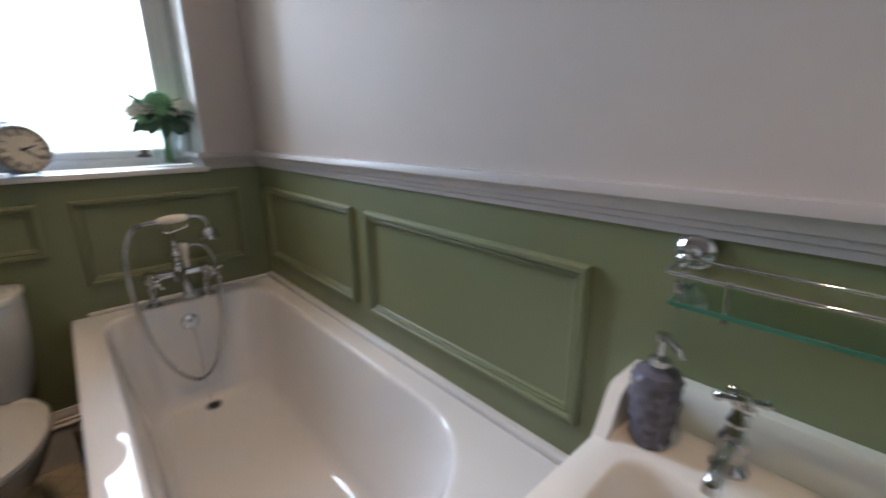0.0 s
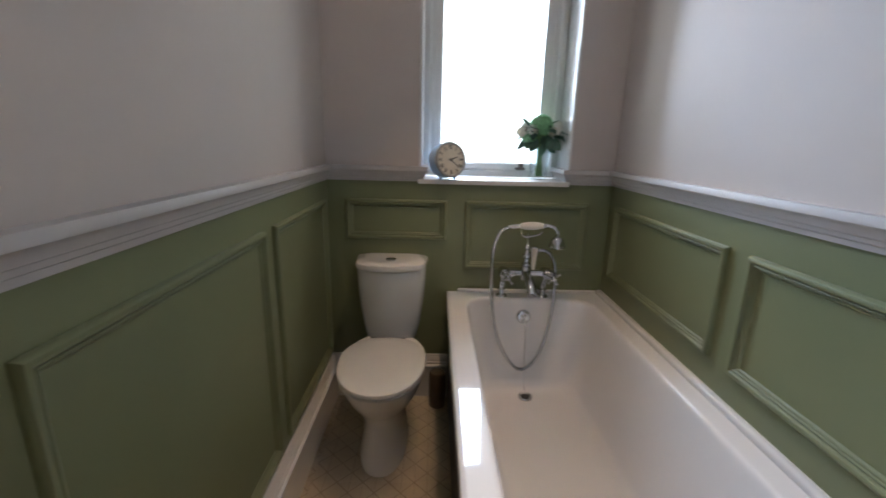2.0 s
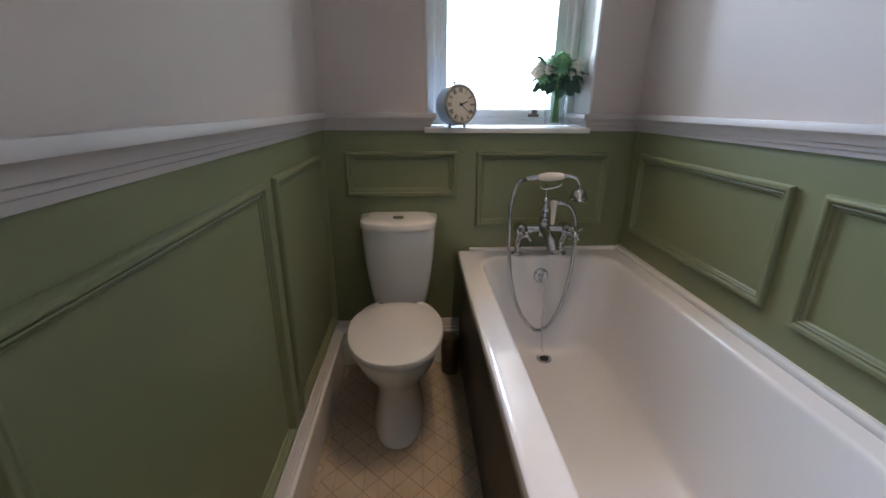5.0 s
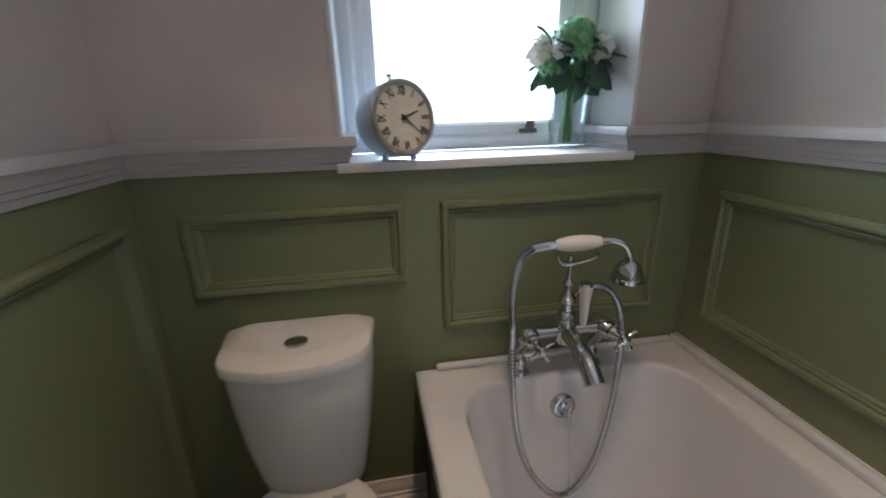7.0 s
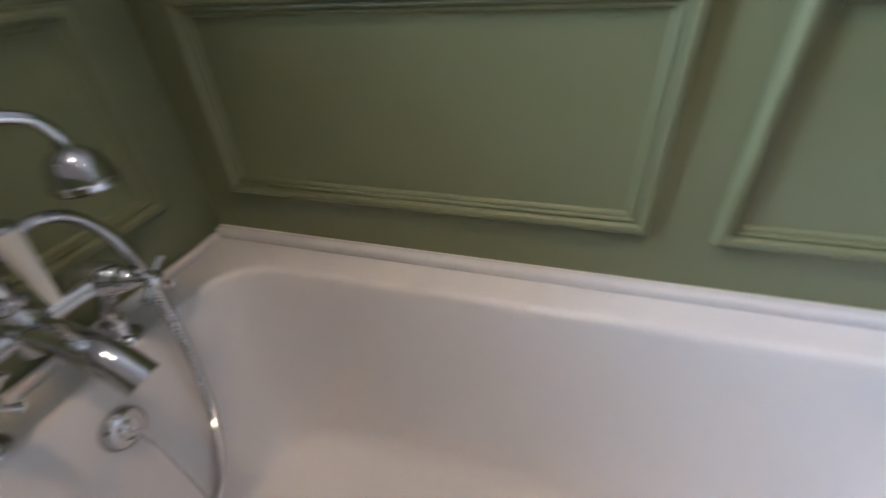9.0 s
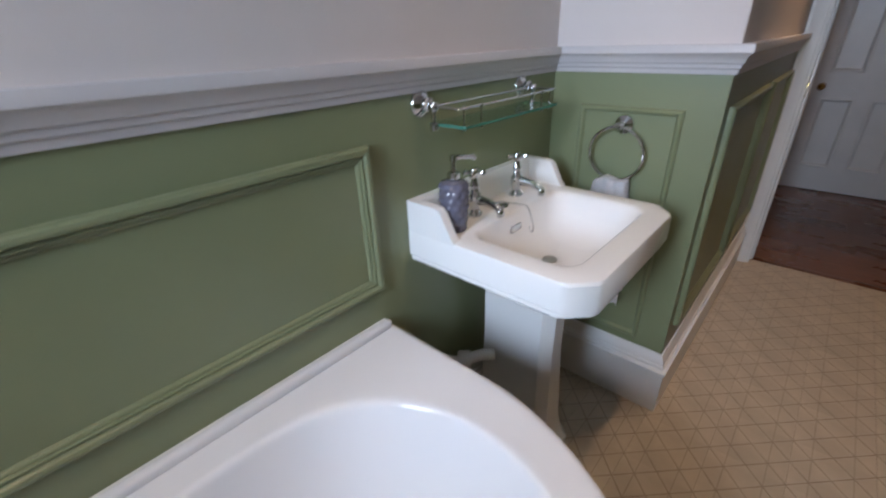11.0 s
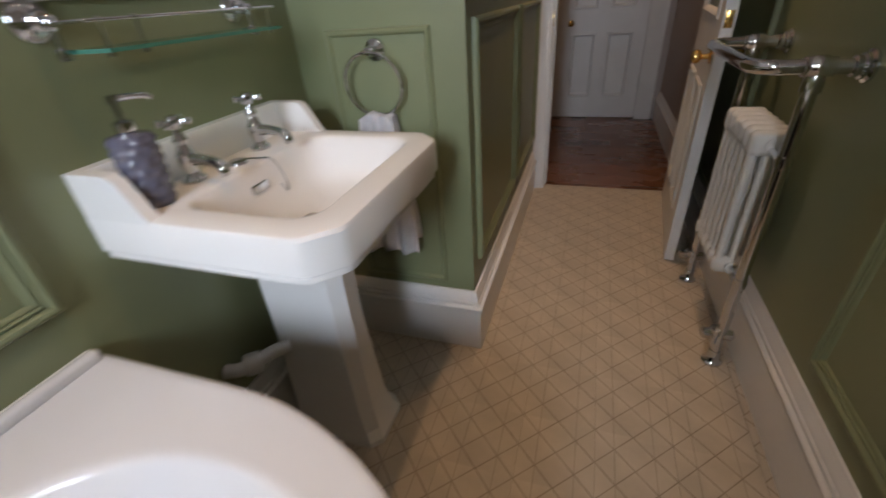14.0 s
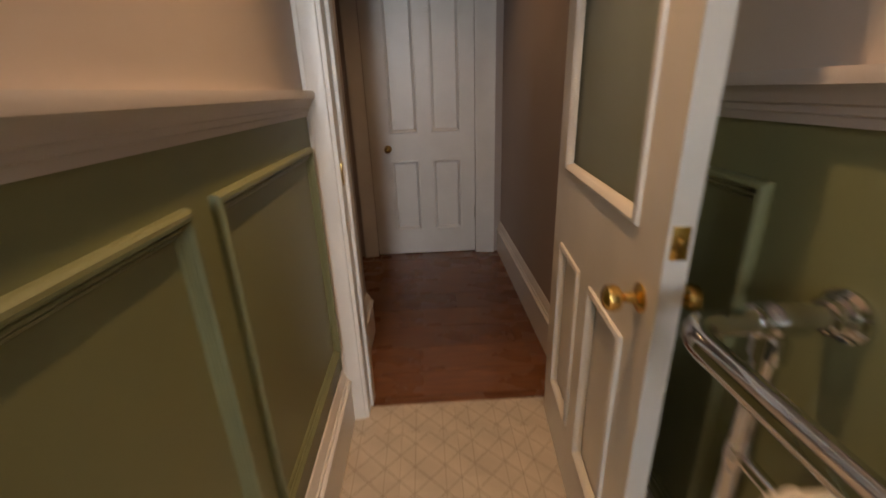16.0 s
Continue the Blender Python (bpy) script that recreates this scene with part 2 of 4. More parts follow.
def curve_pts(ctrl, n=40):
    """Smooth run through control points (Catmull-Rom)."""
    c = [Vector(p) for p in ctrl]
    c = [c[0] * 2 - c[1]] + c + [c[-1] * 2 - c[-2]]
    out = []
    for k in range(n + 1):
        s = k / n * (len(c) - 3)
        i = min(int(s), len(c) - 4)
        f = s - i
        a, b, d, e = c[i:i + 4]
        out.append(0.5 * ((2 * b) + (d - a) * f + (2 * a - 5 * b + 4 * d - e) * f * f + (3 * b - a - 3 * d + e) * f ** 3))
    return out


def extrude_profile(bm, profile, path, out, closed=False):
    """Runs a profile of (outward, up) pairs along floor points; out gives each point's mitred outward vector."""
    loops = [[Vector((p[0] + o[0] * a, p[1] + o[1] * a, b)) for a, b in profile] for p, o in zip(path, out)]
    if closed:
        loops.append(loops[0])
    rings(bm, loops, not closed, not closed)
    return bm


def panel_frame(bm, origin, u, v, n, w, h, profile):
    """Mitred picture-frame moulding: profile of (inward, proud) pairs round a w by h rectangle."""
    o, u, v, n = Vector(origin), Vector(u), Vector(v), Vector(n)
    loops = [[o + u * (a if su == 0 else w - a) + v * (a if sv == 0 else h - a) + n * b for a, b in profile]
             for su, sv in ((0, 0), (1, 0), (1, 1), (0, 1))]
    loops.append(loops[0])
    rings(bm, loops)
    bmesh.ops.remove_doubles(bm, verts=bm.verts, dist=1e-5)
    return bm


def rounded_rect(x0, x1, y0, y1, radii, z, per=8):
    """Loop of points; radii for the corners (x1,y1), (x0,y1), (x0,y0), (x1,y0)."""
    pts = []
    for (cx, cy, r), a0 in zip(((x1 - radii[0], y1 - radii[0], radii[0]), (x0 + radii[1], y1 - radii[1], radii[1]),
                                (x0 + radii[2], y0 + radii[2], radii[2]), (x1 - radii[3], y0 + radii[3], radii[3])), (0, 90, 180, 270)):
        for k in range(per + 1):
            a = radians(a0 + 90 * k / per)
            pts.append(Vector((cx + r * math.cos(a), cy + r * math.sin(a), z)))
    return pts


# ---- the shell ----
W, PX, PY, SY = 1.335, 0.853, -2.456, -3.905   # east wall, pier face, pier front, door wall
RB, RT = 1.113, 1.182                           # dado rail
HC = 2.42                                       # ceiling
WX0, WX1, WZ0, WZ1 = 0.437, 1.120, 1.104, 2.18  # window opening
DX0, DX1, DH = 0.058, 0.776, 2.02               # door opening
HY = -5.60                                      # far hall wall
HW, HE = -0.028, 0.842                           # hall walls


def wall(name, boxes, mat, label):
    bm = bmesh.new()
    for b in boxes:
        box(bm, *b)
    return structure(name, bm, mat, label, 0)


wall("wall_north", [(-0.15, WX0, 0, 0.26, RB, HC), (WX1, W + 0.15, 0, 0.26, RB, HC), (WX0, WX1, 0, 0.26, WZ1, HC)], WALL,
     "pale mauve painted plaster wall round the window")
wall("dado_north", [(-0.15, WX0, 0, 0.26, -0.05, RB), (WX1, W + 0.15, 0, 0.26, -0.05, RB), (WX0, WX1, 0, 0.26, -0.05, WZ0)], GREEN, "sage green painted dado below the window")
wall("wall_west", [(-0.15, 0, SY, 0, RB, HC)], WALL, "pale mauve painted plaster wall")
wall("dado_west", [(-0.15, 0, SY, 0, -0.05, RB)], GREEN, "sage green painted dado")
wall("wall_east", [(W, W + 0.15, PY, 0, RB, HC)], WALL, "pale mauve painted plaster wall")
wall("dado_east", [(W, W + 0.15, PY, 0, -0.05, RB)], GREEN, "sage green painted dado")
wall("wall_pier", [(PX, W + 0.15, SY, PY, RB, HC)], WALL, "pale mauve painted wall pier beside the passage")
wall("dado_pier", [(PX, W + 0.15, SY, PY, -0.05, RB)], GREEN, "sage green painted dado of the pier")
wall("wall_south", [(-0.15, DX0 - 0.02, SY - 0.115, SY, -0.05, HC), (DX1 + 0.02, W + 0.15, SY - 0.115, SY, -0.05, HC),
                    (DX0 - 0.02, DX1 + 0.02, SY - 0.115, SY, DH + 0.02, HC)], WALL, "painted wall round the bathroom door")
wall("ceiling", [(-0.15, W + 0.15, SY - 0.115, 0.26, HC, HC + 0.1)], CEIL, "white painted ceiling")
SH = SY - 0.115
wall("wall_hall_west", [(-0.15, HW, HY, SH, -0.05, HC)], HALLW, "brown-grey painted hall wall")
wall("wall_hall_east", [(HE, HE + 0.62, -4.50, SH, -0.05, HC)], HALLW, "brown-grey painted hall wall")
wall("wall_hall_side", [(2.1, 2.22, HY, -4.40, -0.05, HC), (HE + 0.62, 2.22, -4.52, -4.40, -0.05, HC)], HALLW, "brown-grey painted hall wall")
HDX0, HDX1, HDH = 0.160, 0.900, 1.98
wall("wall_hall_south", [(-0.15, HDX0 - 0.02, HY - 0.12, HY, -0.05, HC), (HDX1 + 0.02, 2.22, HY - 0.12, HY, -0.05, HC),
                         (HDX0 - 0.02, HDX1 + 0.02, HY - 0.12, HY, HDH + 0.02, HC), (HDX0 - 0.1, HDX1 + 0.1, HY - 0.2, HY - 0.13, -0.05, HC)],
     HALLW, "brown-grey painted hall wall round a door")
wall("ceiling_hall", [(-0.15, 2.22, HY - 0.12, SH, HC, HC + 0.1)], CEIL, "white painted hall ceiling")
wall("floor_base", [(-0.15, W + 0.15, SY - 0.06, 0.1, -0.06, -0.0022)], GROUT, "joints of the cream vinyl floor")
wall("floor_hall_base", [(-0.15, 2.22, HY - 0.2, SY - 0.06, -0.06, -0.006)], DARK, "dark joints of the hall laminate")

# dado rail: stepped and rounded profile of (outward, up)
RAIL = [(0, RB), (0.007, RB), (0.008, RB + 0.012), (0.013, RB + 0.015), (0.014, RB + 0.024), (0.019, RB + 0.027), (0.022, RB + 0.040),
        (0.030, RB + 0.047), (0.034, RB + 0.050), (0.034, RB + 0.060), (0.031, RT), (0, RT)]


def run(name, profile, path, out, mat, label):
    bm = bmesh.new()
    extrude_profile(bm, profile, path, out)
    return structure(name, bm, mat, label, 40)


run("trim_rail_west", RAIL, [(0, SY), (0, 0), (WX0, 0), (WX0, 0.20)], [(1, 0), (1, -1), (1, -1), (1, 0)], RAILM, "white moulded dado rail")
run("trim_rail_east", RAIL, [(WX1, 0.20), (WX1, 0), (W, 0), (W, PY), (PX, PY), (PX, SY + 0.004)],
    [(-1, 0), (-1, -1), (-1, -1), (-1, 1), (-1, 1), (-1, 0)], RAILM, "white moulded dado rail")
SKIRT = [(0, 0), (0.024, 0), (0.024, 0.163), (0.029, 0.168), (0.030, 0.176), (0.025, 0.182), (0.020, 0.184), (0.020, 0.194), (0.015, 0.198), (0.014, 0.212), (0.007, 0.222), (0.005, 0.232), (0, 0.234)]
run("baseboard_west", SKIRT, [(0, SY), (0, 0), (0.585, 0)], [(1, 0), (1, -1), (0, -1)], WHITE, "tall white moulded skirting board")
run("baseboard_east", SKIRT, [(W, -1.76), (W, PY), (PX, PY), (PX, SY + 0.02)], [(-1, 0), (-1, 1), (-1, 1), (-1, 0)], WHITE, "tall white moulded skirting board")
run("baseboard_hall_west", SKIRT, [(HW, HY), (HW, SH)], [(1, 0), (1, 0)], WHITE, "white hall skirting board")
run("baseboard_hall_east", SKIRT, [(HE, SH), (HE, -4.50), (HE + 0.62, -4.50)], [(-1, 0), (-1, -1), (0, -1)], WHITE, "white hall skirting board")

# applied panel mouldings on the dado
MOULD = [(0, 0), (0, 0.007), (0.0015, 0.012), (0.005, 0.0160), (0.010, 0.0175), (0.0145, 0.0160), (0.0175, 0.0120), (0.0180, 0.0085), (0.0200, 0.0080),
         (0.0205, 0.0105), (0.0230, 0.0115), (0.0255, 0.0095), (0.0258, 0.0060), (0.0275, 0.0058), (0.0280, 0.0072), (0.0305, 0.0060), (0.0330, 0.0035), (0.0340, 0)]
THIN = [(0, 0), (0.001, 0.006), (0.006, 0.010), (0.012, 0.008), (0.016, 0.003), (0.018, 0)]


def panel(wallname, a, b, z0, z1, profile=MOULD):
    bm = bmesh.new()
    if wallname == "north":
        panel_frame(bm, (a, 0, z0), (1, 0, 0), (0, 0, 1), (0, -1, 0), b - a, z1 - z0, profile)
    elif wallname == "pier":
        panel_frame(bm, (a, PY, z0), (1, 0, 0), (0, 0, 1), (0, 1, 0), b - a, z1 - z0, profile)
    elif wallname == "west":
        panel_frame(bm, (0, b, z0), (0, 1, 0), (0, 0, 1), (1, 0, 0), a - b, z1 - z0, profile)
    elif wallname == "east":
        panel_frame(bm, (W, b, z0), (0, 1, 0), (0, 0, 1), (-1, 0, 0), a - b, z1 - z0, profile)
    else:
        panel_frame(bm, (PX, b, z0), (0, 1, 0), (0, 0, 1), (-1, 0, 0), a - b, z1 - z0, profile)
    return structure("trim_panel_" + wallname, bm, GREEN, "sage green applied panel moulding on the dado", 30)


PT = 1.028
panel("north", 0.087, 0.561, 0.839, PT)
panel("north", 0.648, 1.232, 0.699, PT)
panel("east", -0.080, -0.836, 0.692, PT)
panel("east", -0.924, -1.684, 0.688, PT)
panel("pier", 0.942, 1.236, 0.265, 1.022, THIN)
panel("passage", -2.514, -3.174, 0.325, 1.030)
panel("passage", -3.250, -3.850, 0.325, 1.030)
panel("west", -0.057, -0.680, 0.272, PT)
panel("west", -0.758, -1.508, 0.272, PT)
panel("west", -1.586, -2.285, 0.300, PT)
panel("west", -3.186, -3.760, 0.272, PT)

# ---- window ----


def build_window():
    win = thing("window_1", "white framed window with bright daylight behind", "window", (WX0 + WX1) / 2, 0.2, WZ0, kind="structure")
    inv = win.matrix_world.inverted()

    def put(name, bm, mat, label="", smooth=35):
        bm.transform(inv)
        return part(name, bm, mat, win, label, smooth)

    y0, y1 = 0.195, 0.25
    frame_w = 0.038
    bm = bmesh.new()
    panel_frame(bm, (WX0 + 0.002, y0, WZ0 + 0.024), (1, 0, 0), (0, 0, 1), (0, -1, 0), WX1 - WX0 - 0.004, WZ1 - WZ0 - 0.026,
                [(0, -0.055), (0, 0), (0.006, 0.004), (frame_w - 0.008, 0.004), (frame_w, -0.004), (frame_w, -0.055)])
    put("window_frame", bm, WHITE)
    bm = bmesh.new()
    sx0, sz0 = WX0 + frame_w - 0.002, WZ0 + 0.024 + frame_w - 0.002
    panel_frame(bm, (sx0, y0 + 0.012, sz0), (1, 0, 0), (0, 0, 1), (0, -1, 0), WX1 - frame_w + 0.002 - sx0, WZ1 - frame_w + 0.001 - sz0,
                [(0, -0.03), (0, 0), (0.004, 0.003), (0.026, 0.003), (0.034, -0.008), (0.034, -0.03)])
    put("sash", bm, WHITE)
    bm = bmesh.new()
    box(bm, 1.014, WX1 - frame_w - 0.006, y0 + 0.013, y0 + 0.040, sz0 + 0.004, WZ1 - frame_w - 0.01, 0.004)
    put("sash_stile", bm, WHITE)
    bm = bmesh.new()
    box(bm, sx0 + 0.006, 0.529, y0 + 0.013, y0 + 0.040, sz0 + 0.004, WZ1 - frame_w - 0.01, 0.004)
    put("sash_stile", bm, WHITE)
    bm = bmesh.new()
    box(bm, sx0 + 0.03, WX1 - frame_w - 0.034, y0 + 0.024, y0 + 0.028, sz0 + 0.03, WZ1 - frame_w - 0.03)
    pane = put("pane", bm, PANE, "clear glass pane", 0)
    pane.visible_shadow = False
    bm = bmesh.new()
    box(bm, 0.905, 0.955, y0 - 0.016, y0 - 0.004, 1.165, 1.178, 0.003)
    box(bm, 0.920, 0.945, y0 - 0.022, y0 - 0.008, 1.176, 1.198, 0.004)
    put("latch", bm, BROWN, "dark worn metal sash latch")
    bm = bmesh.new()
    box(bm, WX0 - 0.014, WX1 + 0.006, -0.018, 0.205, WZ0, WZ0 + 0.022, 0.004)
    put("window_sill", bm, WHITE, "white painted timber sill")
    bm = bmesh.new()
    box(bm, WX0 - 0.010, WX0 + 0.004, -0.003, 0.19, RT + 0.001, WZ1, 0.002)
    put("reveal_bead", bm, WHITE, "white lining of the reveal")
    bm = bmesh.new()
    box(bm, WX1 - 0.004, WX1 + 0.006, -0.003, 0.19, RT + 0.001, WZ1, 0.001)
    put("reveal_bead", bm, WHITE, "white lining of the reveal")


build_window()
SILL = WZ0 + 0.022

# ---- bath ----


def build_bath():
    bath = thing("bathtub", "white enamelled bath with rounded end and dark side panel", "bathtub", 0.96, -0.85, 0)
    inv = bath.matrix_world.inverted()

    def put(name, bm, mat, label="", smooth=40):
        bm.transform(inv)
        return part(name, bm, mat, bath, label, smooth)

    x0, x1, y1, y0 = 0.568, 1.332, -0.003, -1.697
    top = 0.582

    def outline(inset, z):
        """Outer rim: square to the walls, bowed free corner."""
        pts = []
        per = 14
        for k in range(per + 1):
            pts.append((x1 - inset, y0 + inset + (y1 - y0 - 2 * inset) * k / per))
        for k in range(1, per + 1):
            pts.append((x1 - inset + (x0 - x1 + 2 * inset) * k / per, y1 - inset))
        for k in range(1, per + 1):
            pts.append((x0 + inset, y1 - inset + (-1.36 - y1 + inset) * k / per))
        cx, cy, rx, ry = 1.02, -1.36, 1.02 - x0 - inset, -1.36 - y0 - inset
        for k in range(1, 2 * per + 1):
            a = radians(180 + 90 * k / (2 * per))
            pts.append((cx - rx * abs(math.cos(a)) ** 1.1, cy - ry * abs(math.sin(a)) ** 1.1))
        for k in range(1, per):
            f = k / per
            pts.append((1.02 + (x1 - inset - 1.02) * f, y0 + inset))
        return [Vector((a, b, z)) for a, b in pts]

    def inner(ins, z, n):
        """Basin loop: square head end, round foot end, sampled along the same rays as the rim."""
        a0, a1, b1, b0 = 0.658 + ins[0], 1.245 - ins[1], -0.096 - ins[2], -1.580 + ins[3]
        rn, rs = 0.105, min(0.285, (a1 - a0) / 2 - 0.005)
        poly = rounded_rect(a0, a1, b0, b1, (rn, rn, rs, rs), z, 10)
        cx, cy = (a0 + a1) / 2, -0.80
        out = []
        for p in n:
            d = Vector((p.x - 0.955, p.y + 0.80)).normalized()
            best = None
            for u, v in zip(poly, poly[1:] + poly[:1]):
                ex, ey, fx, fy = v.x - u.x, v.y - u.y, u.x - cx, u.y - cy
                den = d.x * ey - d.y * ex
                if abs(den) < 1e-9:
                    continue
                r, k = (fx * ey - fy * ex) / den, (fx * d.y - fy * d.x) / den
                if r > 0 and -1e-6 <= k <= 1 + 1e-6 and (best is None or r > best):
                    best = r
            out.append(Vector((cx + d.x * best, cy + d.y * best, z)))
        return out

    base = outline(0, 0)
    loops = [outline(0.004, top - 0.045), outline(0.0, top - 0.040), outline(0.0, top - 0.010), outline(0.003, top - 0.003), outline(0.009, top), outline(0.018, top)]
    for ins, z in (((-0.014, -0.014, -0.014, -0.014), top), ((-0.007, -0.007, -0.007, -0.007), top), ((-0.001, -0.001, -0.001, -0.001), top - 0.0035), ((0.002, 0.002, 0.002, 0.002), top - 0.010), ((0.004, 0.004, 0.004, 0.007), top - 0.020),
                   ((0.011, 0.011, 0.011, 0.032), top - 0.07), ((0.024, 0.024, 0.022, 0.090), top - 0.18), ((0.042, 0.042, 0.038, 0.165), top - 0.31),
                   ((0.058, 0.058, 0.052, 0.225), 0.190), ((0.070, 0.070, 0.064, 0.255), 0.160), ((0.092, 0.092, 0.08, 0.29), 0.147), ((0.125, 0.125, 0.115, 0.34), 0.135)):
        loops.append(inner(ins, z, base))
    bm = bmesh.new()
    rows = rings(bm, loops)
    bm.faces.new(rows[-1])
    put("tub", bm, BATHM)
    bm = bmesh.new()
    box(bm, x1 - 0.021, x1 + 0.001, y0 + 0.010, y1, top - 0.004, top + 0.020, 0.008, 3)
    put("upstand", bm, BATHM, "raised lip along the wall")
    bm = bmesh.new()
    box(bm, x0 + 0.055, x1 - 0.022, -0.021, -0.002, top - 0.004, top + 0.016, 0.007, 3)
    put("upstand", bm, BATHM, "raised lip along the wall")
    bm = bmesh.new()
    lower = [Vector((p.x, p.y, 0.0)) for p in outline(0.022, 0)]
    upper = [Vector((p.x, p.y, top - 0.03)) for p in outline(0.022, 0)]
    rings(bm, [lower, upper])
    put("side_panel", bm, DARKPANEL, "dark bath panel")
    bm = bmesh.new()
    lathe(bm, [(0.001, 0.0), (0.020, 0.0), (0.024, -0.003), (0.030, -0.001), (0.033, 0.003), (0.034, 0.0), (0.034, -0.004)], 24, pose(0.948, -0.225, 0.139))
    put("drain", bm, CHROME, "chrome waste ring")
    # Flat black disc: the shade down the waste put in as colour.
    bm = bmesh.new()
    lathe(bm, [(0.001, 0.0015), (0.021, 0.0015)], 20, pose(0.948, -0.225, 0.1395), False)
    put("drain_shade_disc", bm, DARK, "flat black disc painted for the shade inside the waste")
    m = pose(0.936, -0.116, 0.497, 84, 0, 0)
    bm = bmesh.new()
    lathe(bm, [(0.033, -0.012), (0.034, 0.0), (0.031, 0.006), (0.022, 0.010), (0.016, 0.009), (0.010, 0.013), (0.001, 0.014)], 28, m)
    put("overflow", bm, CHROME, "round chrome overflow plate")
    bm = bmesh.new()
    tube(bm, [(0.936, -0.146, 0.505), (0.938, -0.150, 0.480), (0.941, -0.152, 0.462)], 0.004, 8)
    tube(bm, curve_pts([(0.941, -0.152, 0.465), (0.944, -0.158, 0.36), (0.945, -0.166, 0.25), (0.946, -0.185, 0.180), (0.947, -0.21, 0.162)], 30), 0.0016, 6)
    put("plug_chain", bm, CHROME, "fine chrome plug chain")
    return bath


build_bath()

# ---- bath mixer ----


def build_mixer():
    mx = thing("bath_mixer_tap", "chrome bath mixer with cradle handset and flexible hose", "tap", 0.932, -0.105, 0.582)
    inv = mx.matrix_world.inverted()

    def put(name, bm, mat, label="", smooth=40, parent=None):
        bm.transform(inv)
        return part(name, bm, mat, parent or mx, label, smooth)

    top, yb, zb, xc = 0.582, -0.105, 0.712, 0.932
    xs = (0.832, 1.030)
    for x in xs:
        bm = bmesh.new()
        yf = yb + 0.040
        lathe(bm, [(0.028, 0), (0.028, 0.004), (0.023, 0.010), (0.015, 0.014), (0.013, 0.026), (0.018, 0.031), (0.018, 0.040), (0.013, 0.046)], 20, pose(x, yf, top))
        tube(bm, curve_pts([(x, yf, top + 0.040), (x, yf - 0.001, top + 0.060), (x, yf - 0.014, top + 0.080), (x, yb + 0.012, top + 0.098), (x, yb + 0.002, zb - 0.012)], 14), 0.0125, 14)
        put("pillar", bm, CHROME)
        bm = bmesh.new()
        lathe(bm, [(0.012, -0.034), (0.023, -0.028), (0.026, 0.0), (0.024, 0.022), (0.017, 0.030), (0.018, 0.040), (0.012, 0.046), (0.010, 0.066)], 20, pose(x, yb, zb, 92, 0, 6 if x < 0.9 else 14))
        put("valve_body", bm, CHROME)
    bm = bmesh.new()
    tube(bm, [(xs[0], yb, zb), (xc - 0.055, yb, zb), (xc + 0.055, yb, zb), (xs[1], yb, zb)], [0.018, 0.014, 0.014, 0.018], 16)
    lathe(bm, [(0.012, -0.034), (0.024, -0.030), (0.027, 0.0), (0.024, 0.024), (0.017, 0.032), (0.021, 0.038), (0.021, 0.048), (0.013, 0.054), (0.013, 0.070),
               (0.020, 0.076), (0.020, 0.088), (0.012, 0.096), (0.009, 0.112), (0.015, 0.122), (0.009, 0.132), (0.006, 0.140), (0.006, 0.192)], 20, pose(xc, yb, zb))
    put("body", bm, CHROME)
    bm = bmesh.new()
    p = curve_pts([(xc, yb, zb), (xc + 0.001, yb - 0.05, zb - 0.006), (xc + 0.003, yb - 0.105, zb - 0.026), (xc + 0.004, yb - 0.142, zb - 0.060)], 16)
    tube(bm, p, [0.019 + 0.005 * i / 16 for i in range(17)], 18)
    put("spout", bm, CHROME)
    for x, a in ((xs[0], 6), (xs[1], 14)):
        m = pose(x, yb, zb, 92, 0, a) @ pose(0, 0, 0.074)
        bm = bmesh.new()
        lathe(bm, [(0.009, -0.014), (0.013, -0.006), (0.013, 0.006), (0.007, 0.011), (0.001, 0.012)], 14, m)
        for k in range(4):
            b = radians(35 + 90 * k)
            d = Vector((math.cos(b), math.sin(b), 0))
            tube(bm, [m @ (d * r) for r in (0.006, 0.020, 0.028, 0.033, 0.037)], [0.0055, 0.0046, 0.005, 0.0075, 0.0035], 10)
        put("cross_handle", bm, CHROME)
    bm = bmesh.new()
    lathe(bm, [(0.007, 0), (0.009, 0.02), (0.011, 0.05), (0.0150, 0.095), (0.0158, 0.104)], 18, pose(xc + 0.026, yb - 0.034, zb + 0.028, 3, -1, 0))
    put("diverter_lever", bm, PORC, "white porcelain diverter lever")
    bm = bmesh.new()
    lathe(bm, [(0.0158, 0.104), (0.013, 0.110), (0.009, 0.111), (0.001, 0.109)], 18, pose(xc + 0.026, yb - 0.034, zb + 0.028, 3, -1, 0))
    put("lever_cap", bm, CHROME, "chrome lever cap")
    zc = 0.920
    turn = Matrix.Translation((xc, yb - 0.012, 0)) @ Matrix.Rotation(radians(-12), 4, "Z") @ Matrix.Translation((-xc, -yb, 0))
    bm = bmesh.new()
    tube(bm, curve_pts([(xc - 0.036, yb, zc + 0.008), (xc - 0.032, yb, zc - 0.018), (xc - 0.018, yb, zc - 0.034), (xc + 0.012, yb, zc - 0.030), (xc + 0.048, yb, zc - 0.018), (xc + 0.056, yb, zc - 0.004)], 20), 0.0045, 8)
    bm.transform(turn)
    put("cradle", bm, CHROME)
    bm = bmesh.new()
    lathe(bm, [(0.010, 0), (0.0145, 0.012), (0.0185, 0.035), (0.019, 0.058), (0.016, 0.084), (0.011, 0.103)], 18, pose(xc - 0.042, yb, zc + 0.014, 0, 86, 0))
    bm.transform(turn)
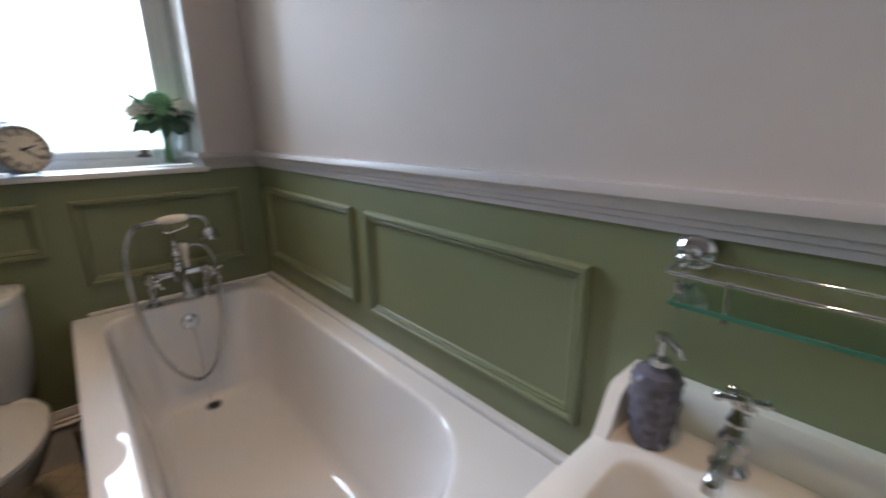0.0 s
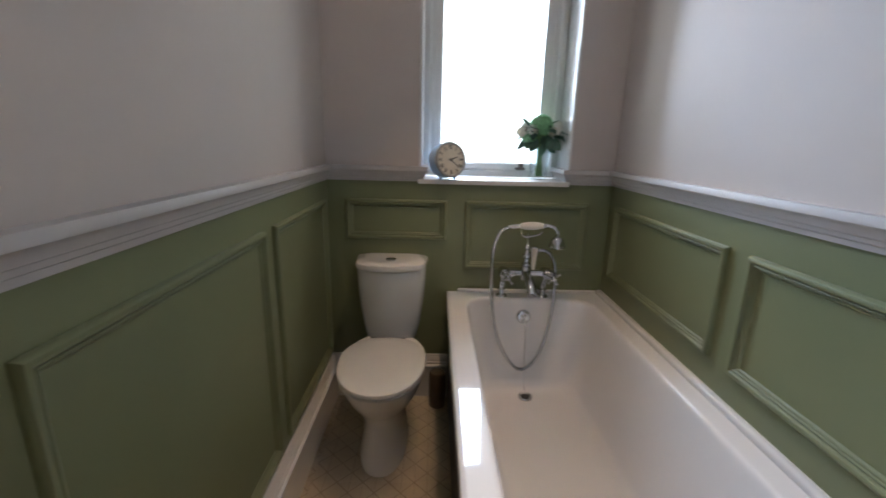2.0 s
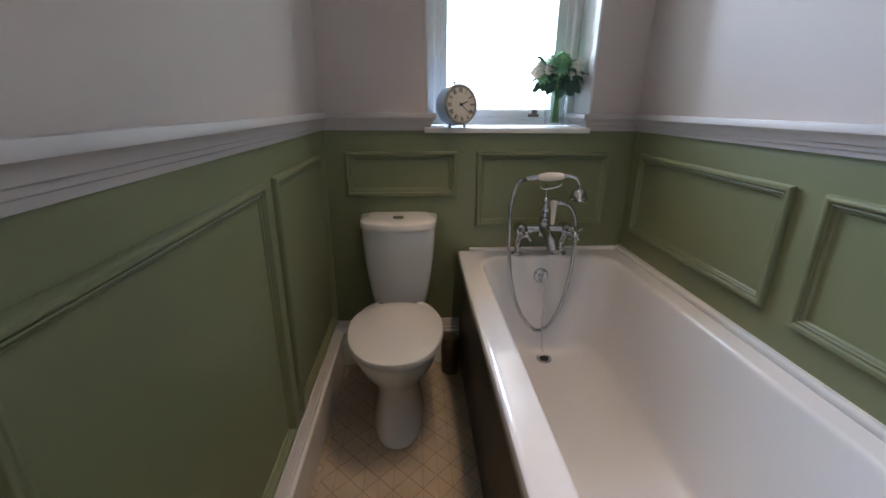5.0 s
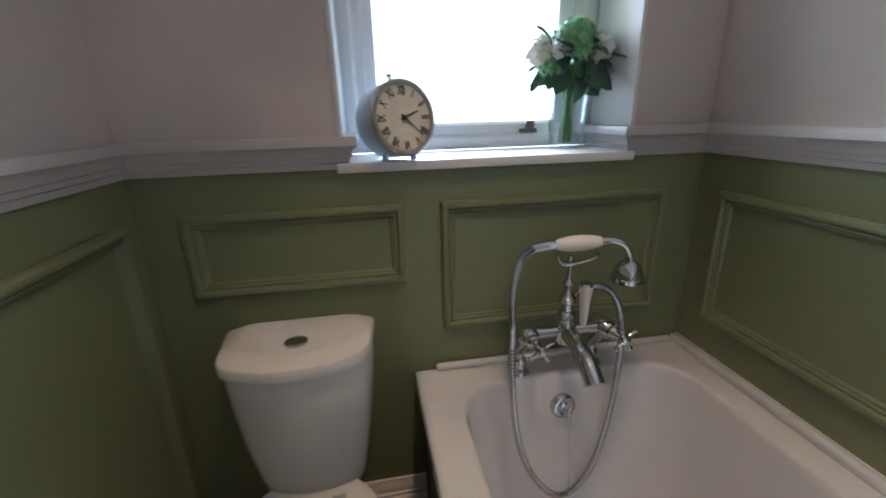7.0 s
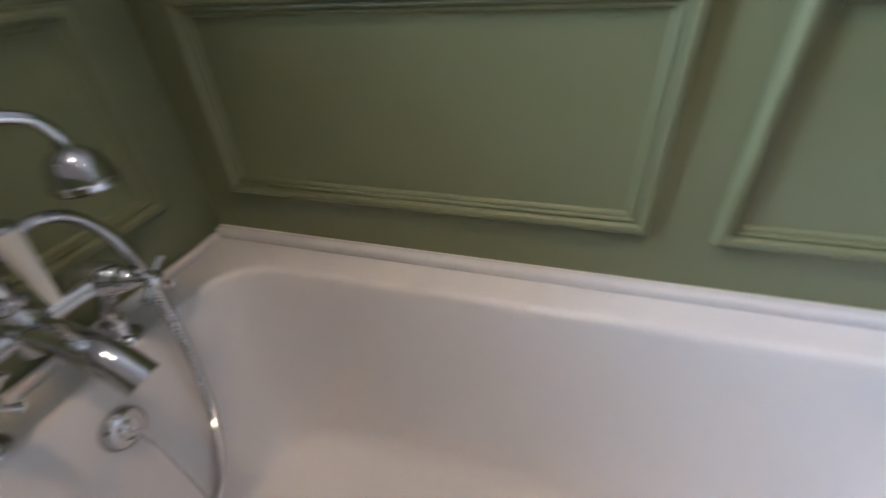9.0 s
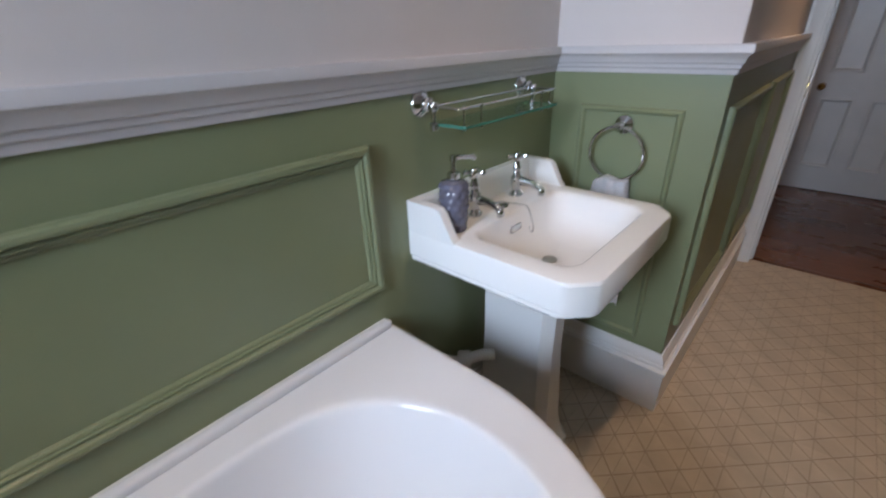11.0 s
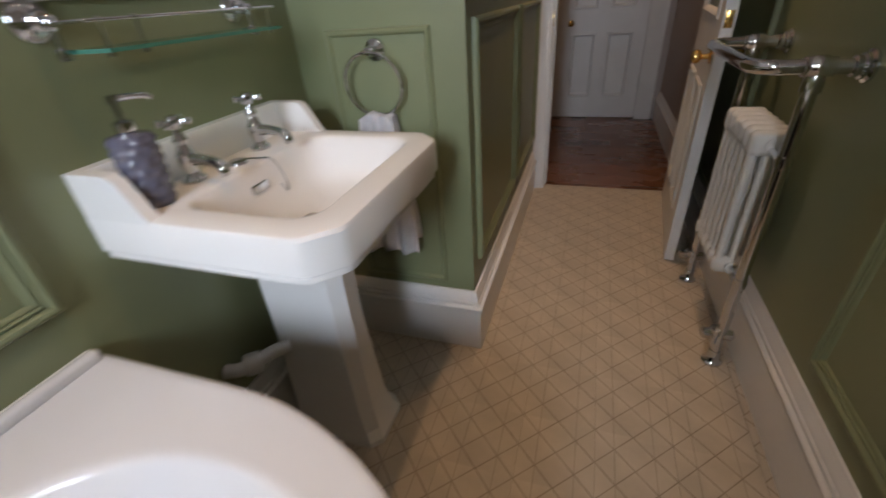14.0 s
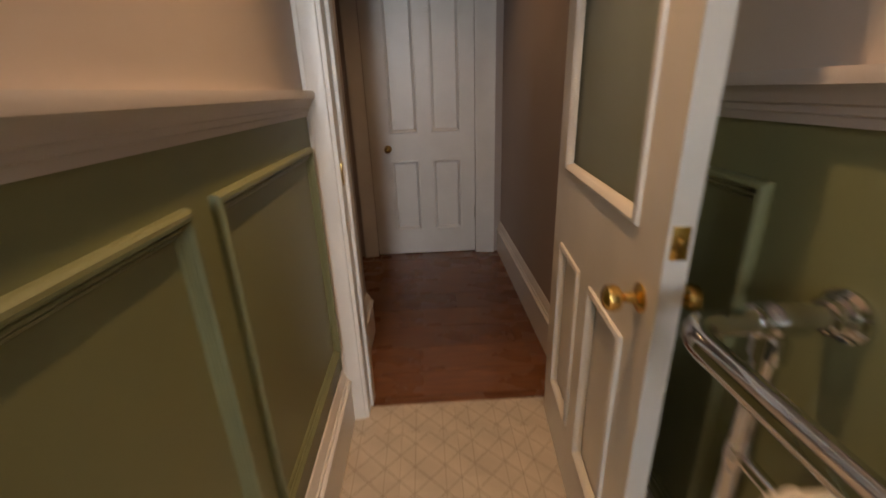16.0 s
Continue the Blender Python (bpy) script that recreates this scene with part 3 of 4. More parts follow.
    put("handset_grip", bm, PORC, "white porcelain handset grip")
    bm = bmesh.new()
    tube(bm, curve_pts([(xc + 0.060, yb, zc + 0.020), (xc + 0.085, yb, zc + 0.022), (xc + 0.112, yb, zc + 0.012), (xc + 0.126, yb, zc - 0.010), (xc + 0.127, yb, zc - 0.024)], 16),
         [0.012, 0.011, 0.0095] + [0.008] * 14, 12)
    bm.transform(turn)
    put("handset_neck", bm, CHROME)
    bm = bmesh.new()
    lathe(bm, [(0.006, 0.050), (0.010, 0.048), (0.011, 0.041), (0.019, 0.037), (0.028, 0.028), (0.033, 0.014), (0.035, 0.003), (0.038, 0.001), (0.038, -0.006), (0.034, -0.010), (0.001, -0.012)], 28, pose(xc + 0.127, yb, zc - 0.066))
    bm.transform(turn)
    put("shower_rose", bm, CHROME, "chrome shower rose")
    bm = bmesh.new()
    tube(bm, [(xc - 0.094, yb, zc + 0.006), (xc - 0.075, yb, zc + 0.009), (xc - 0.055, yb, zc + 0.012), (xc - 0.040, yb, zc + 0.014)], [0.0095, 0.0115, 0.0125, 0.011], 12)
    bm.transform(turn)
    put("handset_tail", bm, CHROME)
    start = turn @ Vector((xc - 0.090, yb, zc + 0.006))
    ctrl = [start, (0.804, -0.124, zc - 0.008), (0.772, -0.172, zc - 0.055), (0.759, -0.207, 0.80), (0.762, -0.208, 0.66), (0.784, -0.194, 0.50),
            (0.832, -0.170, 0.355), (0.895, -0.160, 0.262), (0.945, -0.155, 0.243), (0.995, -0.150, 0.285), (1.034, -0.145, 0.38), (1.058, -0.140, 0.51), (1.066, -0.136, 0.65),
            (1.060, -0.130, 0.752), (1.036, -0.120, 0.808), (1.000, -0.112, 0.824), (0.965, yb, 0.812), (0.940, yb, 0.792)]
    p = curve_pts(ctrl, 1200)
    bm = bmesh.new()
    tube(bm, p, [0.0088 if i % 4 < 2 else 0.0070 for i in range(1201)], 10)
    put("shower_hose", bm, CHROME, "ribbed chrome shower hose")
    return mx


build_mixer()

# ---- toilet ----


def build_toilet():
    wc = thing("toilet", "white close-coupled ceramic toilet with closed lid", "toilet", 0.305, -0.3, 0)
    inv = wc.matrix_world.inverted()

    def put(name, bm, mat, label="", smooth=45):
        bm.transform(inv)
        return part(name, bm, mat, wc, label, smooth)

    cx = 0.308

    def cis(half, front, z, back=-0.012):
        """Cistern section: flat back, bowed front."""
        pts = []
        n = 28
        for k in range(n + 1):
            f = -1 + 2 * k / n
            e = 1 - abs(f) ** 16
            pts.append(Vector((cx + half * f, back - 0.02 - (front - 0.02) * (0.72 * e ** 0.6 + 0.28 * (1 - f * f)), z)))
        for k in range(1, 10):
            f = 1 - 2 * k / 10
            pts.append(Vector((cx + half * f, back, z)))
        return pts

    bm = bmesh.new()
    rings(bm, [cis(0.118, 0.130, 0.372), cis(0.125, 0.142, 0.385), cis(0.133, 0.155, 0.43), cis(0.149, 0.175, 0.54), cis(0.158, 0.190, 0.65), cis(0.160, 0.198, 0.727), cis(0.158, 0.196, 0.732)], True, True)
    put("cistern", bm, CERAM)
    bm = bmesh.new()
    rings(bm, [cis(0.160, 0.200, 0.734), cis(0.166, 0.208, 0.737), cis(0.167, 0.210, 0.753), cis(0.164, 0.207, 0.762), cis(0.154, 0.196, 0.767), cis(0.12, 0.155, 0.769)], True, True)
    put("cistern_lid", bm, CERAM)
    bm = bmesh.new()
    lathe(bm, [(0.024, 0), (0.024, 0.004), (0.021, 0.006), (0.019, 0.004), (0.001, 0.0045)], 24, pose(0.310, -0.125, 0.769))
    put("flush_button", bm, CHROME, "round chrome dual flush button")

    def egg(hw, back, front, z, sq=2.3):
        pts = []
        cy = back - 0.40 * (back - front)
        for k in range(40):
            a = 2 * math.pi * k / 40
            c, s = math.cos(a), math.sin(a)
            r = (abs(c) ** sq + abs(s) ** sq) ** (-1 / sq)
            hy = (back - cy) if s > 0 else (cy - front)
            pts.append(Vector((cx - 0.006 + hw * c * r, cy + hy * s * (r if s > 0 else 1.0 * r), z)))
        return pts

    bm = bmesh.new()
    rings(bm, [egg(0.102, -0.16, -0.575, 0.0), egg(0.102, -0.16, -0.577, 0.012), egg(0.097, -0.16, -0.567, 0.03), egg(0.088, -0.15, -0.53, 0.12), egg(0.094, -0.13, -0.52, 0.19),
               egg(0.125, -0.11, -0.56, 0.25), egg(0.158, -0.10, -0.61, 0.31), egg(0.172, -0.10, -0.64, 0.36), egg(0.174, -0.10, -0.646, 0.385), egg(0.168, -0.10, -0.64, 0.390)], True, True)
    put("bowl", bm, CERAM)
    bm = bmesh.new()
    rings(bm, [egg(0.168, -0.215, -0.652, 0.391, 2.2), egg(0.176, -0.212, -0.661, 0.394, 2.2), egg(0.177, -0.212, -0.662, 0.402, 2.2), egg(0.174, -0.214, -0.659, 0.405, 2.2)], True, True)
    put("seat", bm, SEATM)
    bm = bmesh.new()
    rings(bm, [egg(0.172, -0.208, -0.657, 0.407, 2.2), egg(0.179, -0.204, -0.664, 0.410, 2.2), egg(0.180, -0.204, -0.665, 0.416, 2.2), egg(0.176, -0.206, -0.661, 0.423, 2.2),
               egg(0.160, -0.215, -0.645, 0.427, 2.2), egg(0.10, -0.26, -0.57, 0.429, 2.2)], True, True)
    put("seat_lid", bm, SEATM, "white closed toilet lid")
    for dx in (-0.07, 0.06):
        bm = bmesh.new()
        tube(bm, [(cx + dx - 0.014, -0.205, 0.412), (cx + dx + 0.014, -0.205, 0.412)], 0.010, 12)
        put("hinge", bm, CHROME)


build_toilet()


def build_brush_holder():
    th = thing("toilet_brush_holder", "dark brown toilet brush holder on the floor by the bath", "toilet brush", 0.535, -0.10, 0)
    bm = bmesh.new()
    lathe(bm, [(0.036, 0.002), (0.040, 0.006), (0.043, 0.10), (0.042, 0.18), (0.036, 0.19), (0.012, 0.192)], 20)
    part("cup", bm, BROWN, th)


build_brush_holder()

# ---- things on the sill ----


def build_clock():
    R = 0.080
    ck = thing("mantel_clock", "round drum clock with cream dial and pale blue case", "clock", 0.550, 0.018, SILL)
    ck.matrix_world = pose(0.560, -0.002, SILL + 0.002, -8, 0, 29)
    face = pose(0, -0.036, R + 0.004, 90, 0, 0)
    bm = bmesh.new()
    lathe(bm, [(R - 0.004, -0.003), (R - 0.001, -0.012), (R - 0.003, -0.070), (R - 0.012, -0.078), (0.02, -0.080)], 48, face)
    part("case", bm, CLOCKB, ck, "pale blue metal case")
    bm = bmesh.new()
    lathe(bm, [(R - 0.004, -0.006), (R, -0.002), (R, 0.003), (R - 0.004, 0.007), (R - 0.010, 0.006), (R - 0.012, 0.001)], 48, face, False)
    part("rim", bm, CLOCKR, ck, "dull steel rim")
    bm = bmesh.new()
    lathe(bm, [(R - 0.0115, 0.0005), (0.001, 0.001)], 48, face)
    dial = part("dial", bm, DIAL, ck, "cream dial with black numerals")
    numerals = ["XII", "I", "II", "III", "IIII", "V", "VI", "VII", "VIII", "IX", "X", "XI"]
    for i, text in enumerate(numerals):
        cu = bpy.data.curves.new("numeral", "FONT")
        cu.body, cu.size, cu.align_x, cu.align_y, cu.extrude = text, 0.025, "CENTER", "CENTER", 0.0003
        cu.space_character = 0.85
        ob = new("numeral", cu)
        me = bpy.data.meshes.new_from_object(ob)
        bpy.data.objects.remove(ob)
        bpy.data.curves.remove(cu)
        me.materials.clear()
        me.materials.append(INK)
        a = radians(-30 * i)
        m = face @ Matrix.Rotation(a, 4, "Z") @ Matrix.Translation((0, 0.055, 0.0022)) @ Matrix.Diagonal((0.72, 1.15, 1, 1))
        me.transform(m)
        nb = new("numeral", me)
        nb.parent = dial
    bm = bmesh.new()
    for ang, ln, w in ((-70, 0.038, 0.0032), (-132, 0.058, 0.0024)):
        m = face @ Matrix.Rotation(radians(ang), 4, "Z")
        vs = [m @ Vector(p) for p in ((-w, -0.010, 0.004), (w, -0.010, 0.004), (w * 0.5, ln, 0.004), (-w * 0.5, ln, 0.004))]
        bm.faces.new([bm.verts.new(v) for v in vs])
    lathe(bm, [(0.005, 0.003), (0.005, 0.006), (0.001, 0.0065)], 12, face)
    part("pointers", bm, INK, ck, "black clock pointers")
    bm = bmesh.new()
    tube(bm, [(0, 0.0, 2 * R), (0, 0, 2 * R + 0.014)], 0.0035, 8)
    lathe(bm, [(0.004, 0), (0.008, 0.003), (0.007, 0.008), (0.002, 0.010)], 12, pose(0, 0, 2 * R + 0.012))
    part("knob", bm, CLOCKR, ck, "small winding knob on top")
    for s in (-1, 1):
        bm = bmesh.new()
        tube(bm, [(s * 0.030, 0.0, 0.020), (s * 0.036, 0.0, 0.008), (s * 0.038, 0.0, -0.002)], [0.006, 0.006, 0.008], 10)
        part("foot", bm, CLOCKB, ck)


build_clock()


def build_vase():
    vx, vy = 1.008, 0.116
    vs = thing("glass_vase", "clear glass vase with water and green stems", "vase", vx, vy, SILL)
    bm = bmesh.new()
    lathe(bm, [(0.001, 0.001), (0.036, 0.001), (0.042, 0.006), (0.046, 0.05), (0.049, 0.10), (0.055, 0.150), (0.057, 0.158), (0.054, 0.158), (0.046, 0.10), (0.042, 0.05), (0.036, 0.016), (0.001, 0.014)], 32)
    part("vase_body", bm, VASEG, vs)
    fl = thing("flower_bouquet", "bouquet of green hydrangea, cream roses and dark leaves", "flowers", vx, vy, SILL + 0.016)
    rng = random.Random(4)
    c = Vector((-0.010, -0.018, 0.194))
    bm = bmesh.new()
    for k in range(14):
        a = 2 * math.pi * k / 14
        q = Vector((0.016 * math.cos(a * 3), 0.012 * math.sin(a * 5), 0.0))
        end = c + Vector((0.07 * math.cos(a), 0.05 * math.sin(a), 0.01))
        tube(bm, curve_pts([q, q * 0.5 + Vector((0, -0.004, 0.10)), q + Vector((0, -0.01, 0.17)), end], 10), 0.0032, 6)
    part("stems", bm, STEM, fl)

    def leaf_mesh():
        bm = bmesh.new()
        rows = []
        for i in range(6):
            f = i / 5
            w = 0.021 * math.sin(math.pi * min(1, f * 0.93 + 0.05)) ** 0.8
            z = -0.018 * f * f
            rows.append([bm.verts.new((-w, 0.060 * f, z + 0.005)), bm.verts.new((0, 0.060 * f, z)), bm.verts.new((w, 0.060 * f, z + 0.005))])
        for a, b in zip(rows, rows[1:]):
            for i in (0, 1):
                bm.faces.new((a[i], a[i + 1], b[i + 1], b[i]))
        return finish(bm, "leaf", LEAF, 60)

    lm = leaf_mesh()
    for k in range(60):
        a = rng.uniform(0, 2 * math.pi)
        e = rng.uniform(-0.75, 0.8)
        d = Vector((math.cos(a) * math.cos(e), math.sin(a) * math.cos(e), math.sin(e)))
        p = c + Vector((d.x * 0.092, d.y * 0.055, d.z * 0.060)) * rng.uniform(0.6, 1.0)
        q = d.to_track_quat("Y", "Z").to_matrix().to_4x4()
        ob = new("leaf", lm)
        ob.parent = fl
        ob.matrix_basis = Matrix.Translation(p) @ q @ pose(0, 0, 0, rng.uniform(-50, 10), rng.uniform(-60, 60), 0) @ Matrix.Diagonal((rng.uniform(0.7, 1.15),) * 3).to_4x4()

    def bloom(name, at, r, mat, count, label):
        bm = bmesh.new()
        for k in range(count):
            t = (k + 0.5) / count
            ph = math.acos(1 - 1.7 * t)
            a = k * 2.39996
            d = Vector((math.sin(ph) * math.cos(a), math.sin(ph) * math.sin(a), math.cos(ph)))
            p = Vector(at) + d * r * rng.uniform(0.8, 1.05)
            u = d.orthogonal().normalized()
            v = d.cross(u)
            s = r * rng.uniform(0.24, 0.34) * (2.3 if mat is PETAL else 1)
            ring = [bm.verts.new(p + (u * math.cos(b) + v * math.sin(b)) * s * (1 if i % 2 else 0.62) + d * (s * 0.30 if i % 2 else 0)) for i, b in enumerate(math.pi * j / 4 for j in range(8))]
            mid = bm.verts.new(p)
            for i in range(8):
                bm.faces.new((mid, ring[i], ring[(i + 1) % 8]))
        part(name, bm, mat, fl, label, 60)

    bloom("hydrangea", c + Vector((-0.002, -0.025, 0.040)), 0.050, LEAFL, 130, "bright green hydrangea head")
    bloom("hydrangea", c + Vector((-0.055, -0.02, -0.012)), 0.034, LEAFL, 70, "bright green hydrangea head")
    bloom("rose", c + Vector((0.058, -0.035, 0.022)), 0.027, PETAL, 22, "cream rose")
    bloom("rose", c + Vector((-0.085, -0.015, 0.012)), 0.026, PETAL, 22, "cream rose")
    bloom("rose", c + Vector((-0.062, 0.015, 0.035)), 0.024, PETAL, 22, "cream rose")
    bloom("rose", c + Vector((0.088, 0.01, 0.045)), 0.018, PETAL, 18, "cream rose")
    bloom("rose", c + Vector((-0.045, -0.045, 0.020)), 0.022, PETAL, 22, "cream rose")


build_vase()

# ---- basin ----
BZ = 0.808
BX0, BX1, BY0, BY1 = 0.872, 1.334, -2.304, -1.782


def build_basin():
    bs = thing("pedestal_basin", "white ceramic pedestal basin with chrome taps", "basin", 1.15, -2.035, 0)
    inv = bs.matrix_world.inverted()

    def put(name, bm, mat, label="", smooth=40, parent=None):
        bm.transform(inv)
        return part(name, bm, mat, parent or bs, label, smooth)

    def oct_loop(ins, z, cf=0.052):
        a, b, c, d = BX0 + ins, BX1, BY0 + ins, BY1 - ins
        e = 0.010
        raw = [(b, c), (a + cf + e, c), (a + cf - e * 0.6, c + e * 0.6), (a + e * 0.6, c + cf - e * 0.6), (a, c + cf + e), (a, (c + d) / 2), (a, d - cf - e), (a + e * 0.6, d - cf + e * 0.6),
               (a + cf - e * 0.6, d - e * 0.6), (a + cf + e, d), (b, d), (b, (c + d) / 2)]
        return [Vector((p, q, z)) for p, q in raw]

    def bowl(ins, z, r):
        return rounded_rect(0.934 + ins, 1.196 - ins * 0.8, BY0 + 0.054 + ins, BY1 - 0.060 - ins, (r, r, r, r), z, 6)

    bm = bmesh.new()
    outer = [oct_loop(0.075, BZ - 0.135), oct_loop(0.035, BZ - 0.110), oct_loop(0.013, BZ - 0.088), oct_loop(0.006, BZ - 0.084), oct_loop(0.006, BZ - 0.074), oct_loop(0.0, BZ - 0.068),
             oct_loop(0.0, BZ - 0.008), oct_loop(0.003, BZ - 0.002), oct_loop(0.010, BZ)]
    rings(bm, outer, True)
    # the deck, split between rim and bowl
    inner = [bowl(-0.008, BZ, 0.050), bowl(-0.003, BZ - 0.001, 0.050), bowl(0.002, BZ - 0.005, 0.050), bowl(0.007, BZ - 0.014, 0.052), bowl(0.016, BZ - 0.036, 0.054),
             bowl(0.028, BZ - 0.062, 0.054), bowl(0.044, BZ - 0.084, 0.050), bowl(0.064, BZ - 0.097, 0.042), bowl(0.088, BZ - 0.104, 0.030), bowl(0.112, BZ - 0.108, 0.010)]
    rows = rings(bm, inner, False, True)
    bm.verts.ensure_lookup_table()
    edge_o = [v for v in bm.verts if abs(v.co.z - BZ) < 1e-6 and v not in rows[0]]
    geom = [e for e in bm.edges if all(v in edge_o for v in e.verts)] + [e for e in bm.edges if all(v in rows[0] for v in e.verts)]
    bmesh.ops.triangle_fill(bm, use_beauty=True, edges=geom)
    put("basin_bowl", bm, CERAM, "", 30)
    # upstand with sloping wings
    bm = bmesh.new()

    def slab(y0, y1, prof):
        rings(bm, [[Vector((p, y0, q)) for p, q in prof], [Vector((p, y1, q)) for p, q in prof]], True, True)

    wing = [(BX1, BZ - 0.006), (1.188, BZ - 0.006), (1.192, BZ + 0.001), (1.200, BZ + 0.010), (1.228, BZ + 0.061), (1.238, BZ + 0.069), (1.250, BZ + 0.072), (BX1, BZ + 0.072)]
    slab(BY1 - 0.001, BY1 - 0.024, wing)
    slab(BY0 + 0.001, BY0 + 0.024, wing)
    slab(BY1 - 0.024, BY0 + 0.024, [(BX1, BZ - 0.004), (1.300, BZ - 0.004), (1.302, BZ + 0.004), (1.308, BZ + 0.065), (1.312, BZ + 0.072), (BX1, BZ + 0.072)])
    bmesh.ops.remove_doubles(bm, verts=bm.verts, dist=1e-5)
    put("upstand", bm, CERAM, "raised back ledge with sloping ends")
    # pedestal
    bm = bmesh.new()

    def ped(fx, hw, z, ch=0.028):
        yc, bx = -2.066, 1.27
        raw = [(bx, yc - hw), (fx + ch, yc - hw), (fx, yc - hw + ch), (fx, yc + hw - ch), (fx + ch, yc + hw), (bx, yc + hw)]
        return [Vector((p, q, z)) for p, q in raw]

    rings(bm, [ped(1.012, 0.088, 0), ped(1.012, 0.088, 0.02), ped(1.026, 0.076, 0.045), ped(1.040, 0.067, 0.12), ped(1.052, 0.054, 0.40), ped(1.050, 0.053, 0.56), ped(1.040, 0.060, 0.60),
               ped(1.036, 0.066, 0.612), ped(1.036, 0.066, 0.63), ped(1.03, 0.074, 0.69)], True, True)
    put("pedestal", bm, CERAM, "tapered white ceramic pedestal", 20)
    bm = bmesh.new()
    lathe(bm, [(0.001, 0.002), (0.013, 0.002), (0.017, 0.004), (0.019, 0.001)], 20, pose(1.082, -2.030, BZ - 0.1065))
    put("drain", bm, CLOCKR, "dull steel basin waste")
    bm = bmesh.new()
    box(bm, 1.174, 1.182, -2.040, -1.992, BZ - 0.048, BZ - 0.028, 0.004)
    ov = put("overflow_slot", bm, CHROME, "chrome overflow slot")
    bm = bmesh.new()
    lathe(bm, [(0.001, 0.008), (0.014, 0.008), (0.019, 0.006), (0.021, 0.0)], 18, pose(1.245, -2.045, BZ))
    tube(bm, curve_pts([(1.240, -2.05, BZ + 0.008), (1.21, -2.07, BZ + 0.004), (1.188, -2.085, BZ - 0.004), (1.170, -2.088, BZ - 0.05), (1.166, -2.08, BZ - 0.07), (1.170, -2.068, BZ - 0.05)], 24), 0.0015, 6)
    put("plug", bm, CHROME, "chrome plug and chain")
    for ty in (-1.948, -2.142):
        tap = thing("basin_tap", "chrome cross-head basin pillar tap", "tap", 1.262, ty, BZ, "pair of basin taps")
        bm = bmesh.new()
        lathe(bm, [(0.023, 0), (0.023, 0.004), (0.016, 0.009), (0.013, 0.014), (0.014, 0.022), (0.018, 0.028), (0.018, 0.042), (0.013, 0.048), (0.010, 0.056), (0.013, 0.062), (0.009, 0.070), (0.007, 0.082)], 18)
        part("tap_body", bm, CHROME, tap)
        bm = bmesh.new()
        tube(bm, curve_pts([(-0.008, 0, 0.034), (-0.045, 0, 0.034), (-0.085, 0, 0.028), (-0.096, 0, 0.020), (-0.098, 0, 0.012)], 16), [0.010] * 3 + [0.0085] * 8 + [0.010] * 6, 12)
        part("spout", bm, CHROME, tap)
        bm = bmesh.new()
        lathe(bm, [(0.008, 0.078), (0.012, 0.084), (0.012, 0.092), (0.009, 0.097), (0.001, 0.099)], 14)
        for k in range(4):
            a = radians(30 + 90 * k)
            d = Vector((math.cos(a), math.sin(a), 0))
            tube(bm, [d * r + Vector((0, 0, 0.088)) for r in (0.006, 0.018, 0.024, 0.028, 0.032)], [0.005, 0.004, 0.0045, 0.0065, 0.003], 8)
        part("cross_handle", bm, CHROME, tap)
        tap.scale = (0.84, 1.05, 1.26)
    pipe = thing("waste_pipe", "white plastic waste pipe behind the pedestal", "pipe", 1.25, -1.935, 0.33)
    bm = bmesh.new()
    tube(bm, curve_pts([(-0.03, -0.06, 0.01), (0.0, -0.03, 0.01), (0.02, 0.0, 0.005), (0.05, 0.035, 0.0), (0.084, 0.05, 0.0)], 20), 0.017, 12)
    part("bend", bm, PIPE, pipe)
    bm = bmesh.new()
    lathe(bm, [(0.026, -0.02), (0.028, -0.014), (0.028, 0.014), (0.026, 0.02)], 16, pose(0.03, 0.012, 0.003, 0, 90, 42))
    part("coupling", bm, PIPE, pipe)


build_basin()


def build_soap():
    sp = thing("soap_dispenser", "grey faceted soap dispenser with chrome pump", "soap dispenser", 1.243, -1.848, BZ)
    bm = bmesh.new()
    loops = []
    rows, around, seg = 28, 9, 72
    for j in range(rows + 1):
        f = j / rows
        r = (0.0275 + 0.0060 * min(1, f * 1.6)) * (1 if f < 0.95 else 0.94)
        lp = []
        for k in range(seg):
            a = 2 * math.pi * k / seg
            lift = abs(math.sin(math.pi * 7 * f))
            b = 0.0042 * lift * abs(math.cos(around * a / 2 + (math.pi / 2 if int(7 * f) % 2 else 0))) - 0.0012
            lp.append(Vector(((r + b) * math.cos(a), (r + b) * math.sin(a), 0.118 * f)))
        loops.append(lp)
    loops.append([Vector((0.013 * math.cos(2 * math.pi * k / seg), 0.013 * math.sin(2 * math.pi * k / seg), 0.121)) for k in range(seg)])
    rings(bm, loops, True, True)
    part("bottle", bm, SOAP, sp, "", 50)
    bm = bmesh.new()
    lathe(bm, [(0.014, 0.120), (0.015, 0.124), (0.015, 0.138), (0.011, 0.141), (0.005, 0.142), (0.005, 0.165), (0.009, 0.166), (0.009, 0.178), (0.001, 0.179)], 16)
    tube(bm, [(0, 0, 0.172), (-0.010, -0.012, 0.173), (-0.028, -0.032, 0.172), (-0.033, -0.038, 0.166)], [0.006, 0.0055, 0.005, 0.004], 10)
    part("pump", bm, CHROME, sp, "chrome pump head")


build_soap()


def rose_plate(bm, m, r=0.027):
    lathe(bm, [(r, 0), (r, 0.003), (r * 0.93, 0.007), (r * 0.6, 0.012), (r * 0.42, 0.015), (r * 0.40, 0.024), (r * 0.52, 0.029), (r * 0.40, 0.034), (r * 0.1, 0.036)], 24, m)


